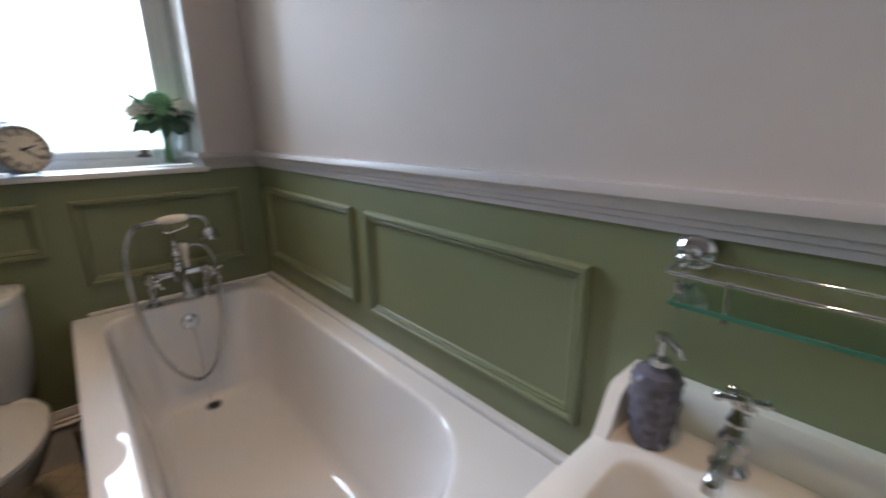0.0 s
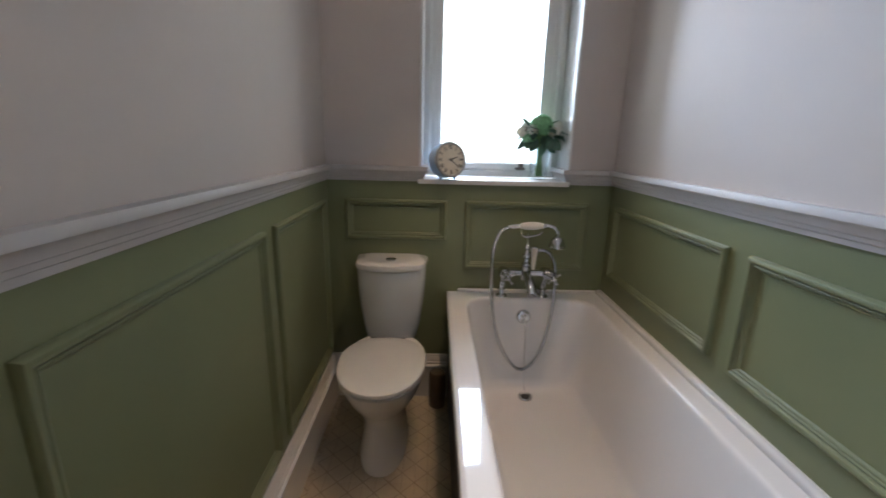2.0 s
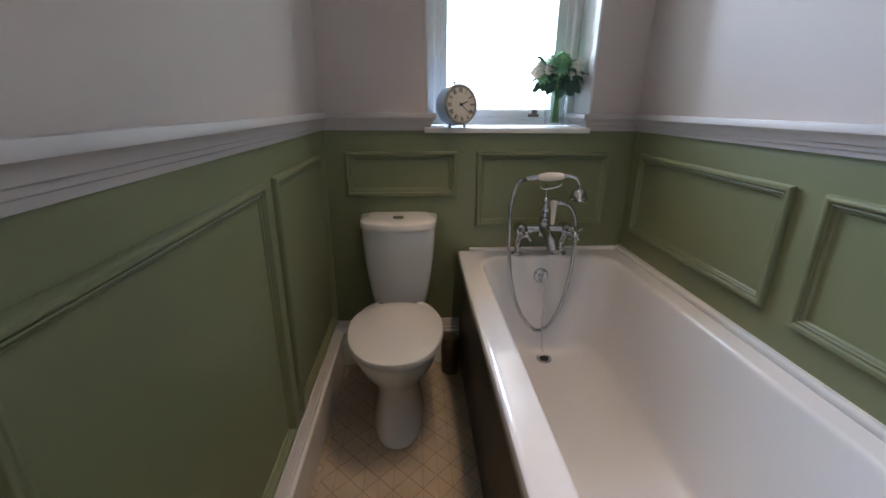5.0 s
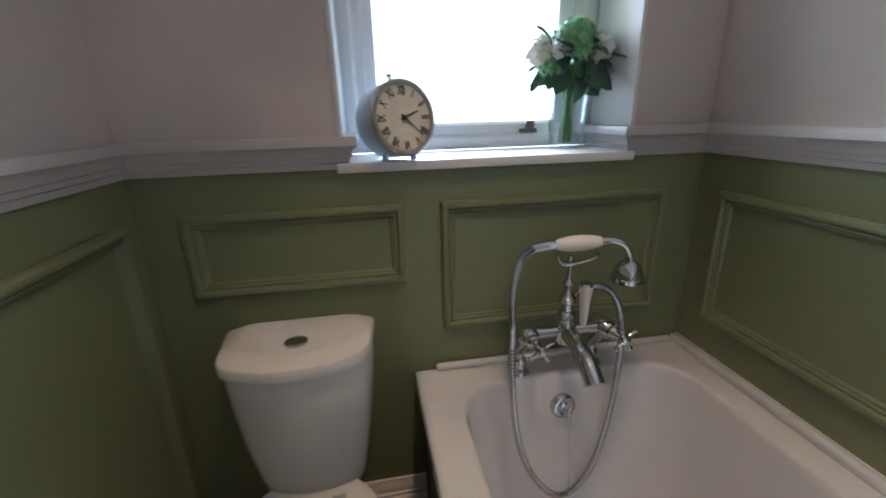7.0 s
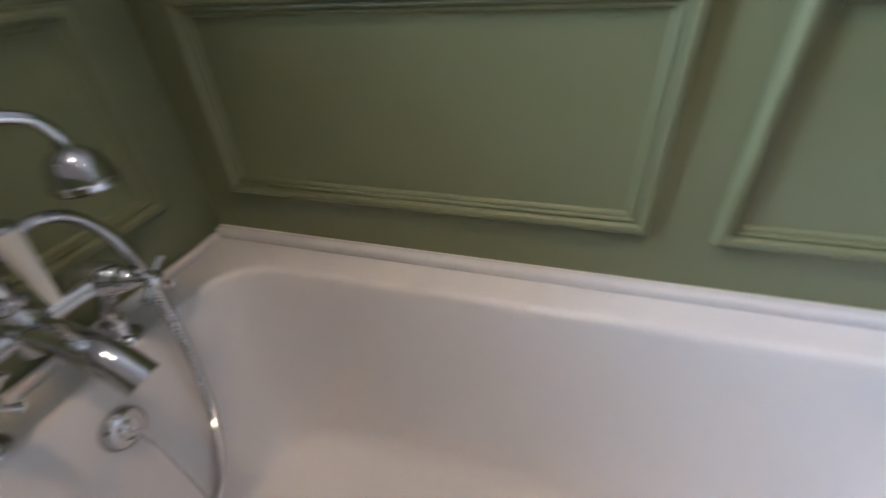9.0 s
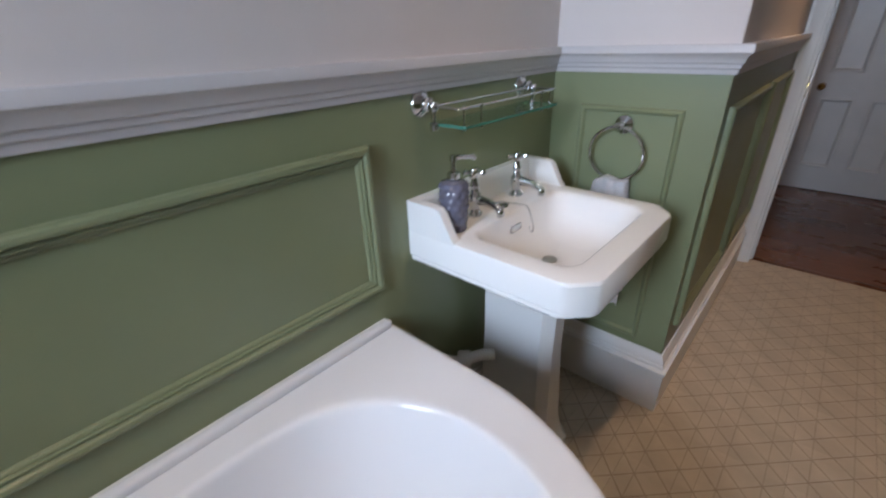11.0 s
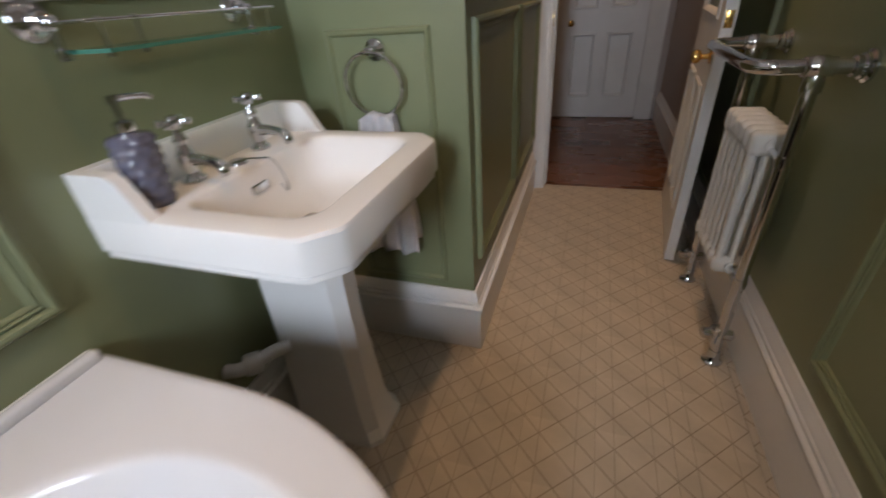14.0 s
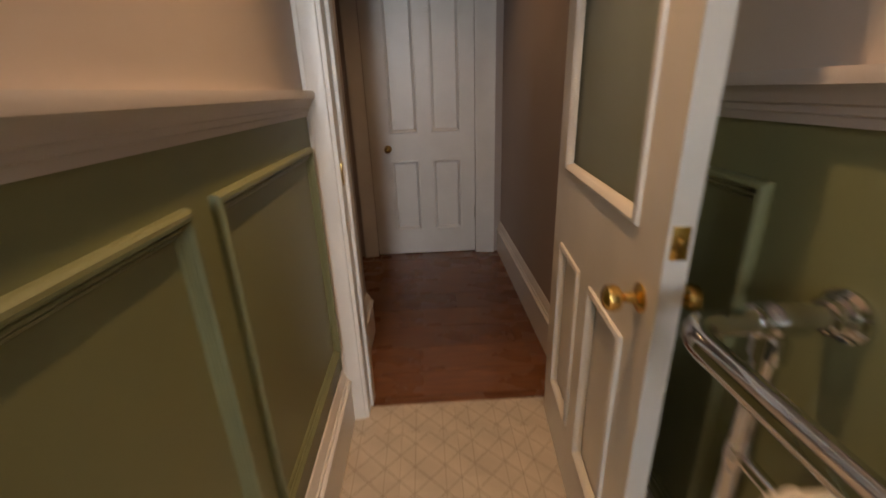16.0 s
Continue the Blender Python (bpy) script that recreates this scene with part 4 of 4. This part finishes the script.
def build_shelf():
    y0, y1 = -1.845, -2.253
    zf = 1.088
    sh = thing("glass_shelf", "glass bathroom shelf with chrome brackets and gallery rail", "shelf", W, (y0 + y1) / 2, zf - 0.05)
    inv = sh.matrix_world.inverted()

    def put(name, bm, mat, label="", smooth=40):
        bm.transform(inv)
        return part(name, bm, mat, sh, label, smooth)

    zg = zf - 0.040
    ya, yb = y0 - 0.012, y1 + 0.002
    zr = zf - 0.004
    for y in (y0, y1):
        bm = bmesh.new()
        rose_plate(bm, pose(W, y, zf, 0, -90, 0), 0.030)
        lathe(bm, [(0.007, -0.010), (0.010, -0.006), (0.010, 0.006), (0.007, 0.010)], 14, pose(W - 0.042, y, zr))
        tube(bm, [(W - 0.042, y, zr - 0.004), (W - 0.042, y, zg - 0.004)], 0.0045, 10)
        lathe(bm, [(0.001, -0.016), (0.009, -0.013), (0.010, -0.007), (0.010, 0.001), (0.005, 0.004)], 14, pose(W - 0.042, y, zg))
        put("bracket", bm, CHROME)
    bm = bmesh.new()
    box(bm, W - 0.120, W - 0.018, yb, ya, zg - 0.006, zg, 0.0015, 1)
    put("glass_plate", bm, SHELFG, "clear glass plate with green edge", 0)
    for a, b, c, d in ((W - 0.1215, W - 0.1205, yb, ya), (W - 0.120, W - 0.018, ya + 0.0003, ya + 0.0013), (W - 0.120, W - 0.018, yb - 0.0013, yb - 0.0003)):
        bm = bmesh.new()
        box(bm, a, b, c, d, zg - 0.0058, zg - 0.0002)
        put("glass_edge", bm, EDGEG, "", 0)
    bm = bmesh.new()
    tube(bm, [(W - 0.034, y0, zr), (W - 0.106, y0, zr), (W - 0.112, y0 - 0.002, zr), (W - 0.114, y0 - 0.008, zr), (W - 0.114, (y0 + y1) / 2, zr),
              (W - 0.114, y1 + 0.008, zr), (W - 0.112, y1 + 0.002, zr), (W - 0.106, y1, zr), (W - 0.034, y1, zr)], 0.0026, 10)
    put("gallery_rail", bm, CHROME)
    bm = bmesh.new()
    tube(bm, [(W - 0.034, y0 - 0.004, zr), (W - 0.034, y1 + 0.004, zr)], 0.0026, 10)
    put("back_rail", bm, CHROME)
    for px, py in ((W - 0.108, y0 - 0.022), (W - 0.114, y0 - 0.075), (W - 0.114, y1 + 0.075), (W - 0.108, y1 + 0.022)):
        bm = bmesh.new()
        lathe(bm, [(0.005, -0.048), (0.005, -0.043), (0.002, -0.040), (0.002, -0.004), (0.0045, -0.003), (0.0045, 0.003), (0.001, 0.005)], 10, pose(px, py, zr))
        put("post", bm, CHROME)


build_shelf()


def build_towel_ring():
    rx, rz = 1.096, 0.972
    tr = thing("towel_ring", "chrome towel ring on the green pier", "towel ring", rx, PY, rz)
    bm = bmesh.new()
    rose_plate(bm, pose(0, 0, 0, -90, 0, 0), 0.028)
    lathe(bm, [(0.008, -0.014), (0.011, -0.006), (0.011, 0.006), (0.008, 0.014)], 14, pose(0, 0.036, 0, 0, 90, 0))
    part("mount", bm, CHROME, tr)
    bm = bmesh.new()
    n, r = 48, 0.080
    m = pose(0, 0.038, -r, -6, 0, 0)
    loops = []
    for i in range(n):
        a = 2 * math.pi * i / n
        d = Vector((math.sin(a), 0, math.cos(a)))
        loops.append([m @ (d * (r + 0.0045 * math.cos(b)) + Vector((0, 0.0045 * math.sin(b), 0))) for b in (2 * math.pi * k / 10 for k in range(10))])
    loops.append(loops[0])
    rings(bm, loops)
    bmesh.ops.remove_doubles(bm, verts=bm.verts, dist=1e-6)
    part("ring", bm, CHROME, tr)
    tw = thing("hand_towel", "small white towel hanging through the ring", "towel", rx, PY + 0.046, rz - 0.16)
    bm = bmesh.new()
    loops = []
    for j in range(34):
        f = j / 33
        # over the ring and down both sides
        if f < 0.5:
            y, z = 0.016 + 0.004 * (0.5 - f), -0.42 * (1 - 2 * f) + 0.012 * math.sin(math.pi * f)
        else:
            y, z = -0.014 - 0.004 * (f - 0.5), -0.38 * (2 * f - 1) + 0.012 * math.sin(math.pi * f)
        flare = 1.1 + 0.85 * min(1, abs(z) / 0.32)
        row = []
        for k in range(25):
            g = -1 + 2 * k / 24
            row.append(Vector((0.044 * flare * g, y + 0.009 * math.sin(g * 9 + f * 2) * (0.5 + abs(z) * 2.2), z + 0.010 * (1 - g * g) + 0.004 * math.sin(g * 5))))
        loops.append(row)
    rings(bm, loops, closed=False)
    bmesh.ops.solidify(bm, geom=bm.faces[:], thickness=0.005)
    part("cloth", bm, TOWEL, tw, "", 80)


build_towel_ring()

# ---- radiator ----


def build_radiator():
    rd = thing("towel_radiator", "traditional chrome towel rail with white column radiator", "radiator", 0.1, -2.80, 0)
    inv = rd.matrix_world.inverted()

    def put(name, bm, mat, label="", smooth=40):
        bm.transform(inv)
        return part(name, bm, mat, rd, label, smooth)

    yn, ys, zr, xt, xf = -2.560, -3.030, 0.893, 0.090, 0.212
    bm = bmesh.new()
    R = 0.05
    tube(bm, [(0.028, yn, zr), (xf - R, yn, zr)] + [(xf - R + R * math.sin(a), yn - R + R * math.cos(a), zr) for a in (radians(15 * k) for k in range(1, 7))]
         + [(xf, ys + R, zr)] + [(xf - R + R * math.cos(a), ys + R - R * math.sin(a), zr) for a in (radians(15 * k) for k in range(1, 7))] + [(0.028, ys, zr)], 0.0165, 16)
    put("top_rail", bm, CHROME)
    for y in (yn, ys):
        bm = bmesh.new()
        lathe(bm, [(0.034, 0), (0.034, 0.006), (0.027, 0.010), (0.027, 0.016), (0.022, 0.020), (0.022, 0.030), (0.0165, 0.034)], 24, pose(0, y, zr, 0, 90, 0))
        put("wall_flange", bm, CHROME)
        bm = bmesh.new()
        lathe(bm, [(0.017, -0.030), (0.021, -0.028), (0.021, -0.016), (0.024, -0.012), (0.024, 0.012), (0.021, 0.016), (0.021, 0.028), (0.017, 0.030)], 20, pose(xt, y, zr, 0, 90, 0))
        lathe(bm, [(0.017, -0.055), (0.021, -0.053), (0.021, -0.030), (0.018, -0.015)], 20, pose(xt, y, zr))
        put("tee", bm, CHROME)
        bm = bmesh.new()
        tube(bm, [(xt, y, zr - 0.02), (xt, y, 0.05)], 0.0155, 16)
        lathe(bm, [(0.030, 0.0), (0.030, 0.006), (0.020, 0.016), (0.017, 0.05)], 20, pose(xt, y, 0))
        put("upright", bm, CHROME)
        s = 1 if y == yn else -1
        for z in (0.676, 0.312, 0.115):
            if z < 0.2:
                bm = bmesh.new()
                lathe(bm, [(0.012, -0.035), (0.018, -0.030), (0.018, -0.008), (0.013, -0.004), (0.013, 0.02), (0.019, 0.026), (0.019, 0.05), (0.012, 0.056), (0.002, 0.058)], 16, pose(xt, y, z, 0, 90, 0))
                lathe(bm, [(0.014, 0), (0.014, 0.03), (0.019, 0.034), (0.019, 0.052), (0.008, 0.056)], 16, pose(xt + 0.015, y, z - 0.03))
                put("valve", bm, CHROME)
            else:
                bm = bmesh.new()
                tube(bm, [(xt, y, z), (xt, y - s * 0.03, z), (xt, y - s * 0.085, z)], 0.011, 12)
                lathe(bm, [(0.012, -0.020), (0.017, -0.017), (0.019, 0.0), (0.017, 0.017), (0.012, 0.020)], 16, pose(xt, y, z))
                put("connector", bm, CHROME)
    n = 6
    pitch = 0.050
    yc = (yn + ys) / 2
    for i in range(n):
        y = yc + (i - (n - 1) / 2) * pitch
        bm = bmesh.new()
        box(bm, xt - 0.056, xt + 0.052, y - 0.0225, y + 0.0225, 0.655, 0.724, 0.020, 4)
        section = put("section", bm, RADM)
        for dx in (-0.038, -0.002, 0.034):
            bm = bmesh.new()
            tube(bm, [(xt + dx, y, 0.30), (xt + dx, y, 0.69)], 0.0125, 12)
            bm.transform(inv)
            part("column", bm, RADM, section)
        bm = bmesh.new()
        box(bm, xt - 0.056, xt + 0.052, y - 0.0225, y + 0.0225, 0.280, 0.336, 0.020, 4)
        bm.transform(inv)
        part("lower_link", bm, RADM, section)
    for z in (0.688, 0.308):
        bm = bmesh.new()
        tube(bm, [(xt, yc - n * pitch / 2 - 0.004, z), (xt, yc + n * pitch / 2 + 0.004, z)], 0.020, 14)
        put("header", bm, RADM)


build_radiator()

# ---- bathroom door ----


def door_knob(bm, m, r=0.024):
    lathe(bm, [(0.026, 0), (0.026, 0.003), (0.020, 0.006), (0.010, 0.010), (0.008, 0.026), (0.011, 0.030), (r * 0.85, 0.036), (r, 0.046), (r * 0.9, 0.056), (r * 0.55, 0.062), (0.002, 0.064)], 22, m)


def build_casing(name, x0, x1, y, s, h, wx0, wx1, label):
    """Architrave on the face at y, standing out towards s; widths to each side."""
    cs = thing(name, label, "", 0, 0, 0, kind="structure")
    prof = lambda w: [(0, 0.000), (0, 0.012), (w * 0.15, 0.014), (w * 0.2, 0.018), (w * 0.75, 0.022), (w * 0.85, 0.028), (w, 0.028), (w, 0)]
    for side in ("east", "west"):
        bm = bmesh.new()
        w = wx1 if side == "east" else wx0
        lp = []
        for z in (0, h):
            lp.append([Vector(((x1 + a) if side == "east" else (x0 - a), y + s * b, z)) for a, b in prof(w)])
        rings(bm, lp, True, True)
        part("casing_side", bm, DOORW, cs)
    bm = bmesh.new()
    rings(bm, [[Vector((x, y + s * b, h + a)) for a, b in prof(0.075)] for x in (x0 - wx0, x1 + wx1)], True, True)
    part("casing_head", bm, DOORW, cs)
    return cs


def build_door():
    build_casing("door_casing", DX0, DX1, SY, 1, DH, 0.056, PX - DX1 - 0.003, "white painted moulded door architrave")
    ln = thing("door_lining", "white painted door lining", "", 0, 0, 0, kind="structure")
    for x0, x1 in ((DX0 - 0.02, DX0), (DX1, DX1 + 0.02)):
        bm = bmesh.new()
        box(bm, x0, x1, SH - 0.002, SY + 0.001, 0, DH, 0.002)
        part("lining_side", bm, DOORW, ln)
    bm = bmesh.new()
    box(bm, DX0 - 0.02, DX1 + 0.02, SH - 0.002, SY + 0.001, DH, DH + 0.02)
    part("lining_head", bm, DOORW, ln)
    bm = bmesh.new()
    box(bm, DX1 - 0.012, DX1, SH + 0.01, SY - 0.045, 0, DH, 0.002)
    part("door_stop", bm, DOORW, ln)
    bm = bmesh.new()
    box(bm, DX1 - 0.003, DX1 + 0.001, SY - 0.034, SY - 0.008, 0.90, 0.97, 0.001)
    part("strike_plate", bm, BRASS, ln, "worn brass strike plate")
    bm = bmesh.new()
    box(bm, DX0, DX1, SY - 0.085, SY - 0.045, 0.0, 0.006, 0.002)
    structure("trim_threshold", bm, WOOD, "dark wooden threshold strip")

    dr = thing("door_1", "open white panelled door with frosted upper glass", "door", DX0, SY + 0.018, 0.008, kind="structure")
    dr.matrix_world = pose(DX0 + 0.002, SY + 0.018, 0.008, 0, 0, -5.3)
    T, L, H = 0.038, 0.735, 2.0
    st = 0.105
    zl0, zl1, zg0, zg1 = 0.20, 0.715, 0.935, 1.88
    bm = bmesh.new()
    for a, b, c, d in ((0, st, 0, H), (L - st, L, 0, H), (st, L - st, 0, zl0), (st, L - st, zl1, zg0), (st, L - st, zg1, H), (L / 2 - 0.045, L / 2 + 0.045, zl0, zl1)):
        box(bm, 0, T, a, b, c, d)
    part("leaf_frame", bm, DOORW, dr, "", 0)
    bead = [(0, 0), (0.002, 0.006), (0.010, 0.009), (0.018, 0.005), (0.024, -0.004), (0.026, -0.010)]
    for a, b in ((st, L / 2 - 0.045), (L / 2 + 0.045, L - st)):
        bm = bmesh.new()
        box(bm, T / 2 - 0.006, T / 2 + 0.006, a, b, zl0, zl1)
        box(bm, T / 2 - 0.011, T / 2 + 0.011, a + 0.035, b - 0.035, zl0 + 0.035, zl1 - 0.035, 0.004, 1)
        part("door_panel", bm, DOORW, dr, "", 20)
        for fx, nx in ((T, 1), (0, -1)):
            bm = bmesh.new()
            panel_frame(bm, (fx, a, zl0), (0, 1, 0), (0, 0, 1), (nx, 0, 0), b - a, zl1 - zl0, bead)
            part("bead", bm, DOORW, dr)
    bm = bmesh.new()
    box(bm, T / 2 - 0.003, T / 2 + 0.003, st - 0.004, L - st + 0.004, zg0 - 0.004, zg1 + 0.004)
    part("pane", bm, FROST, dr, "frosted glass pane", 0)
    for fx, nx in ((T, 1), (0, -1)):
        bm = bmesh.new()
        panel_frame(bm, (fx, st, zg0), (0, 1, 0), (0, 0, 1), (nx, 0, 0), L - 2 * st, zg1 - zg0, bead)
        part("glazing_bead", bm, DOORW, dr)
    bm = bmesh.new()
    box(bm, 0.006, T - 0.006, L, L + 0.002, 0.915, 0.968, 0.001)
    lathe(bm, [(0.006, 0), (0.006, 0.006), (0.003, 0.008)], 10, pose(T / 2, L + 0.001, 0.945, -90, 0, 0))
    part("latch_plate", bm, BRASS, dr, "brass latch plate on the edge")
    bm = bmesh.new()
    door_knob(bm, pose(T, L - 0.06, 0.822, 0, 90, 0))
    part("knob", bm, BRASS, dr, "polished brass door knob")
    bm = bmesh.new()
    door_knob(bm, pose(0, L - 0.06, 0.822, 0, -90, 0))
    part("knob", bm, BRASS, dr, "polished brass door knob")


build_door()


def build_hall_door():
    build_casing("hall_door_casing", HDX0, HDX1, HY, 1, HDH, 0.135, 0.10, "white painted hall door architrave")
    dr = thing("door_2", "closed white four-panel door with brass knob", "door", (HDX0 + HDX1) / 2, HY, 0.005, kind="structure")
    inv = dr.matrix_world.inverted()

    def put(name, bm, mat, label="", smooth=20):
        bm.transform(inv)
        return part(name, bm, mat, dr, label, smooth)

    y0, y1 = HY - 0.045, HY - 0.008
    panels = [(0.278, 0.445), (0.575, 0.740)]
    zs = [(0.210, 0.695), (0.915, 1.80)]
    bm = bmesh.new()
    cols = [HDX0 + 0.003, panels[0][0] - 0.018, panels[0][1] + 0.018, panels[1][0] - 0.018, panels[1][1] + 0.018, HDX1 - 0.003]
    rowz = [0.008, zs[0][0] - 0.018, zs[0][1] + 0.018, zs[1][0] - 0.018, zs[1][1] + 0.018, HDH - 0.003]
    for a, b in ((0, 1), (2, 3), (4, 5)):
        box(bm, cols[a], cols[b], y0, y1, rowz[0], rowz[5])
    for a, b in ((0, 1), (2, 3), (4, 5)):
        for c, d in ((1, 2), (3, 4)):
            box(bm, cols[c], cols[d], y0, y1, rowz[a], rowz[b])
    put("leaf_frame", bm, DOORW, "", 0)
    for c, d in ((1, 2), (3, 4)):
        for a, b in ((1, 2), (3, 4)):
            bm = bmesh.new()
            box(bm, cols[c], cols[d], y0 + 0.004, y0 + 0.020, rowz[a], rowz[b])
            put("door_panel", bm, DOORW, "", 0)
            bm = bmesh.new()
            panel_frame(bm, (cols[c], y1, rowz[a]), (1, 0, 0), (0, 0, 1), (0, 1, 0), cols[d] - cols[c], rowz[b] - rowz[a], [(0, 0), (0.002, 0.004), (0.010, 0.006), (0.020, -0.004), (0.026, -0.016)])
            put("bead", bm, DOORW)
    bm = bmesh.new()
    door_knob(bm, pose(0.772, y1, 0.795, -90, 0, 0))
    put("knob", bm, BRASS, "brass door knob", 40)
    bm = bmesh.new()
    box(bm, HDX0 - 0.004, HDX0 + 0.008, y1 - 0.002, y1 + 0.008, 0.27, 0.36, 0.002)
    put("hinge", bm, CLOCKR, "dark steel hinge")


build_hall_door()

# ---- downlights ----


def build_downlight(x, y):
    dl = thing("ceiling_light", "recessed white ceiling downlight, lit", "light", x, y, HC, "ceiling downlights")
    bm = bmesh.new()
    lathe(bm, [(0.030, 0.03), (0.030, -0.004), (0.036, -0.006), (0.042, -0.003), (0.042, 0.0)], 24, None, False)
    part("bezel", bm, WHITE, dl)
    bm = bmesh.new()
    lathe(bm, [(0.029, -0.001), (0.001, -0.001)], 20)
    part("lens", bm, GLOW, dl, "glowing warm lens", 0)


GLOW = bpy.data.materials.new("lamp_glow")
GLOW.use_nodes = True
GLOW.node_tree.nodes["Principled BSDF"].inputs["Emission Color"].default_value = (1, 0.78, 0.52, 1)
GLOW.node_tree.nodes["Principled BSDF"].inputs["Emission Strength"].default_value = 40
for lx, ly, watts, cone in LAMPS:
    build_downlight(lx, ly)

# ---- sealant along the bath ----
bm = bmesh.new()
tube(bm, [(W - 0.003, -1.68, 0.598), (W - 0.003, -0.9, 0.598), (W - 0.003, -0.004, 0.598)], 0.004, 6)
structure("trim_sealant", bm, SEALM, "white sealant bead along the bath")

# ---- floor pieces ----


def tile_mesh(w, d):
    bm = bmesh.new()
    g, h = 0.0007, 0.0008
    top = [(g + h, 0), (w - g - h, 0), (w - g - h, d), (g + h, d)]
    low = [(g, 0), (w - g, 0), (w - g, d), (g, d)]
    rings(bm, [[Vector((a, b, -0.006)) for a, b in low], [Vector((a, b, -0.0008)) for a, b in low], [Vector((a, b, 0)) for a, b in top]], False, True)
    return finish(bm, "tile", TILE, 0)


floor = thing("floor", "cream vinyl tile floor with a printed diagonal lattice", "", 0, 0, 0, kind="structure")
TS = 0.2
X_OFF, Y_OFF = 0.045, 0.0
full = tile_mesh(TS, TS)
cut = {}
for i in range(-1, 8):
    for j in range(0, 21):
        x0, x1 = max(0, X_OFF + i * TS), min(W, X_OFF + (i + 1) * TS)
        y1, y0 = -j * TS + Y_OFF, -(j + 1) * TS + Y_OFF
        y0 = max(y0, SY - 0.06)
        if y1 < PY - TS:
            x1 = min(x1, PX)
        if x1 - x0 < 0.01 or y1 - y0 < 0.01:
            continue
        key = (round(x1 - x0, 4), round(y1 - y0, 4))
        me = full if key == (TS, TS) else cut.setdefault(key, None)
        if me is None:
            me = cut[key] = tile_mesh(*key)
        ob = new("tile", me)
        ob.parent = floor
        ob.location = (x0, y0, 0)


def plank_mesh(w, d):
    bm = bmesh.new()
    box(bm, 0.0006, w - 0.0006, 0.0006, d - 0.0006, -0.006, 0.0, 0.0008, 1)
    return finish(bm, "plank", WOOD, 0)


hall = thing("floor_hall", "dark red-brown laminate hall floor", "", 0, 0, 0, kind="structure")
PW, PL = 1.20, 0.19
planks = {}
yy = SY - 0.062
row = 0
while yy > HY - 0.05:
    y0 = max(yy - PL, HY - 0.05)
    x = -0.15 - (row * 0.47) % PW
    while x < 2.1:
        a, b = max(x, -0.14), min(x + PW, 2.1)
        if b - a > 0.02:
            key = (round(b - a, 3), round(yy - y0, 3))
            if key not in planks:
                planks[key] = plank_mesh(*key)
            ob = new("plank", planks[key])
            ob.parent = hall
            ob.location = (a, y0, 0)
        x += PW
    yy = y0
    row += 1
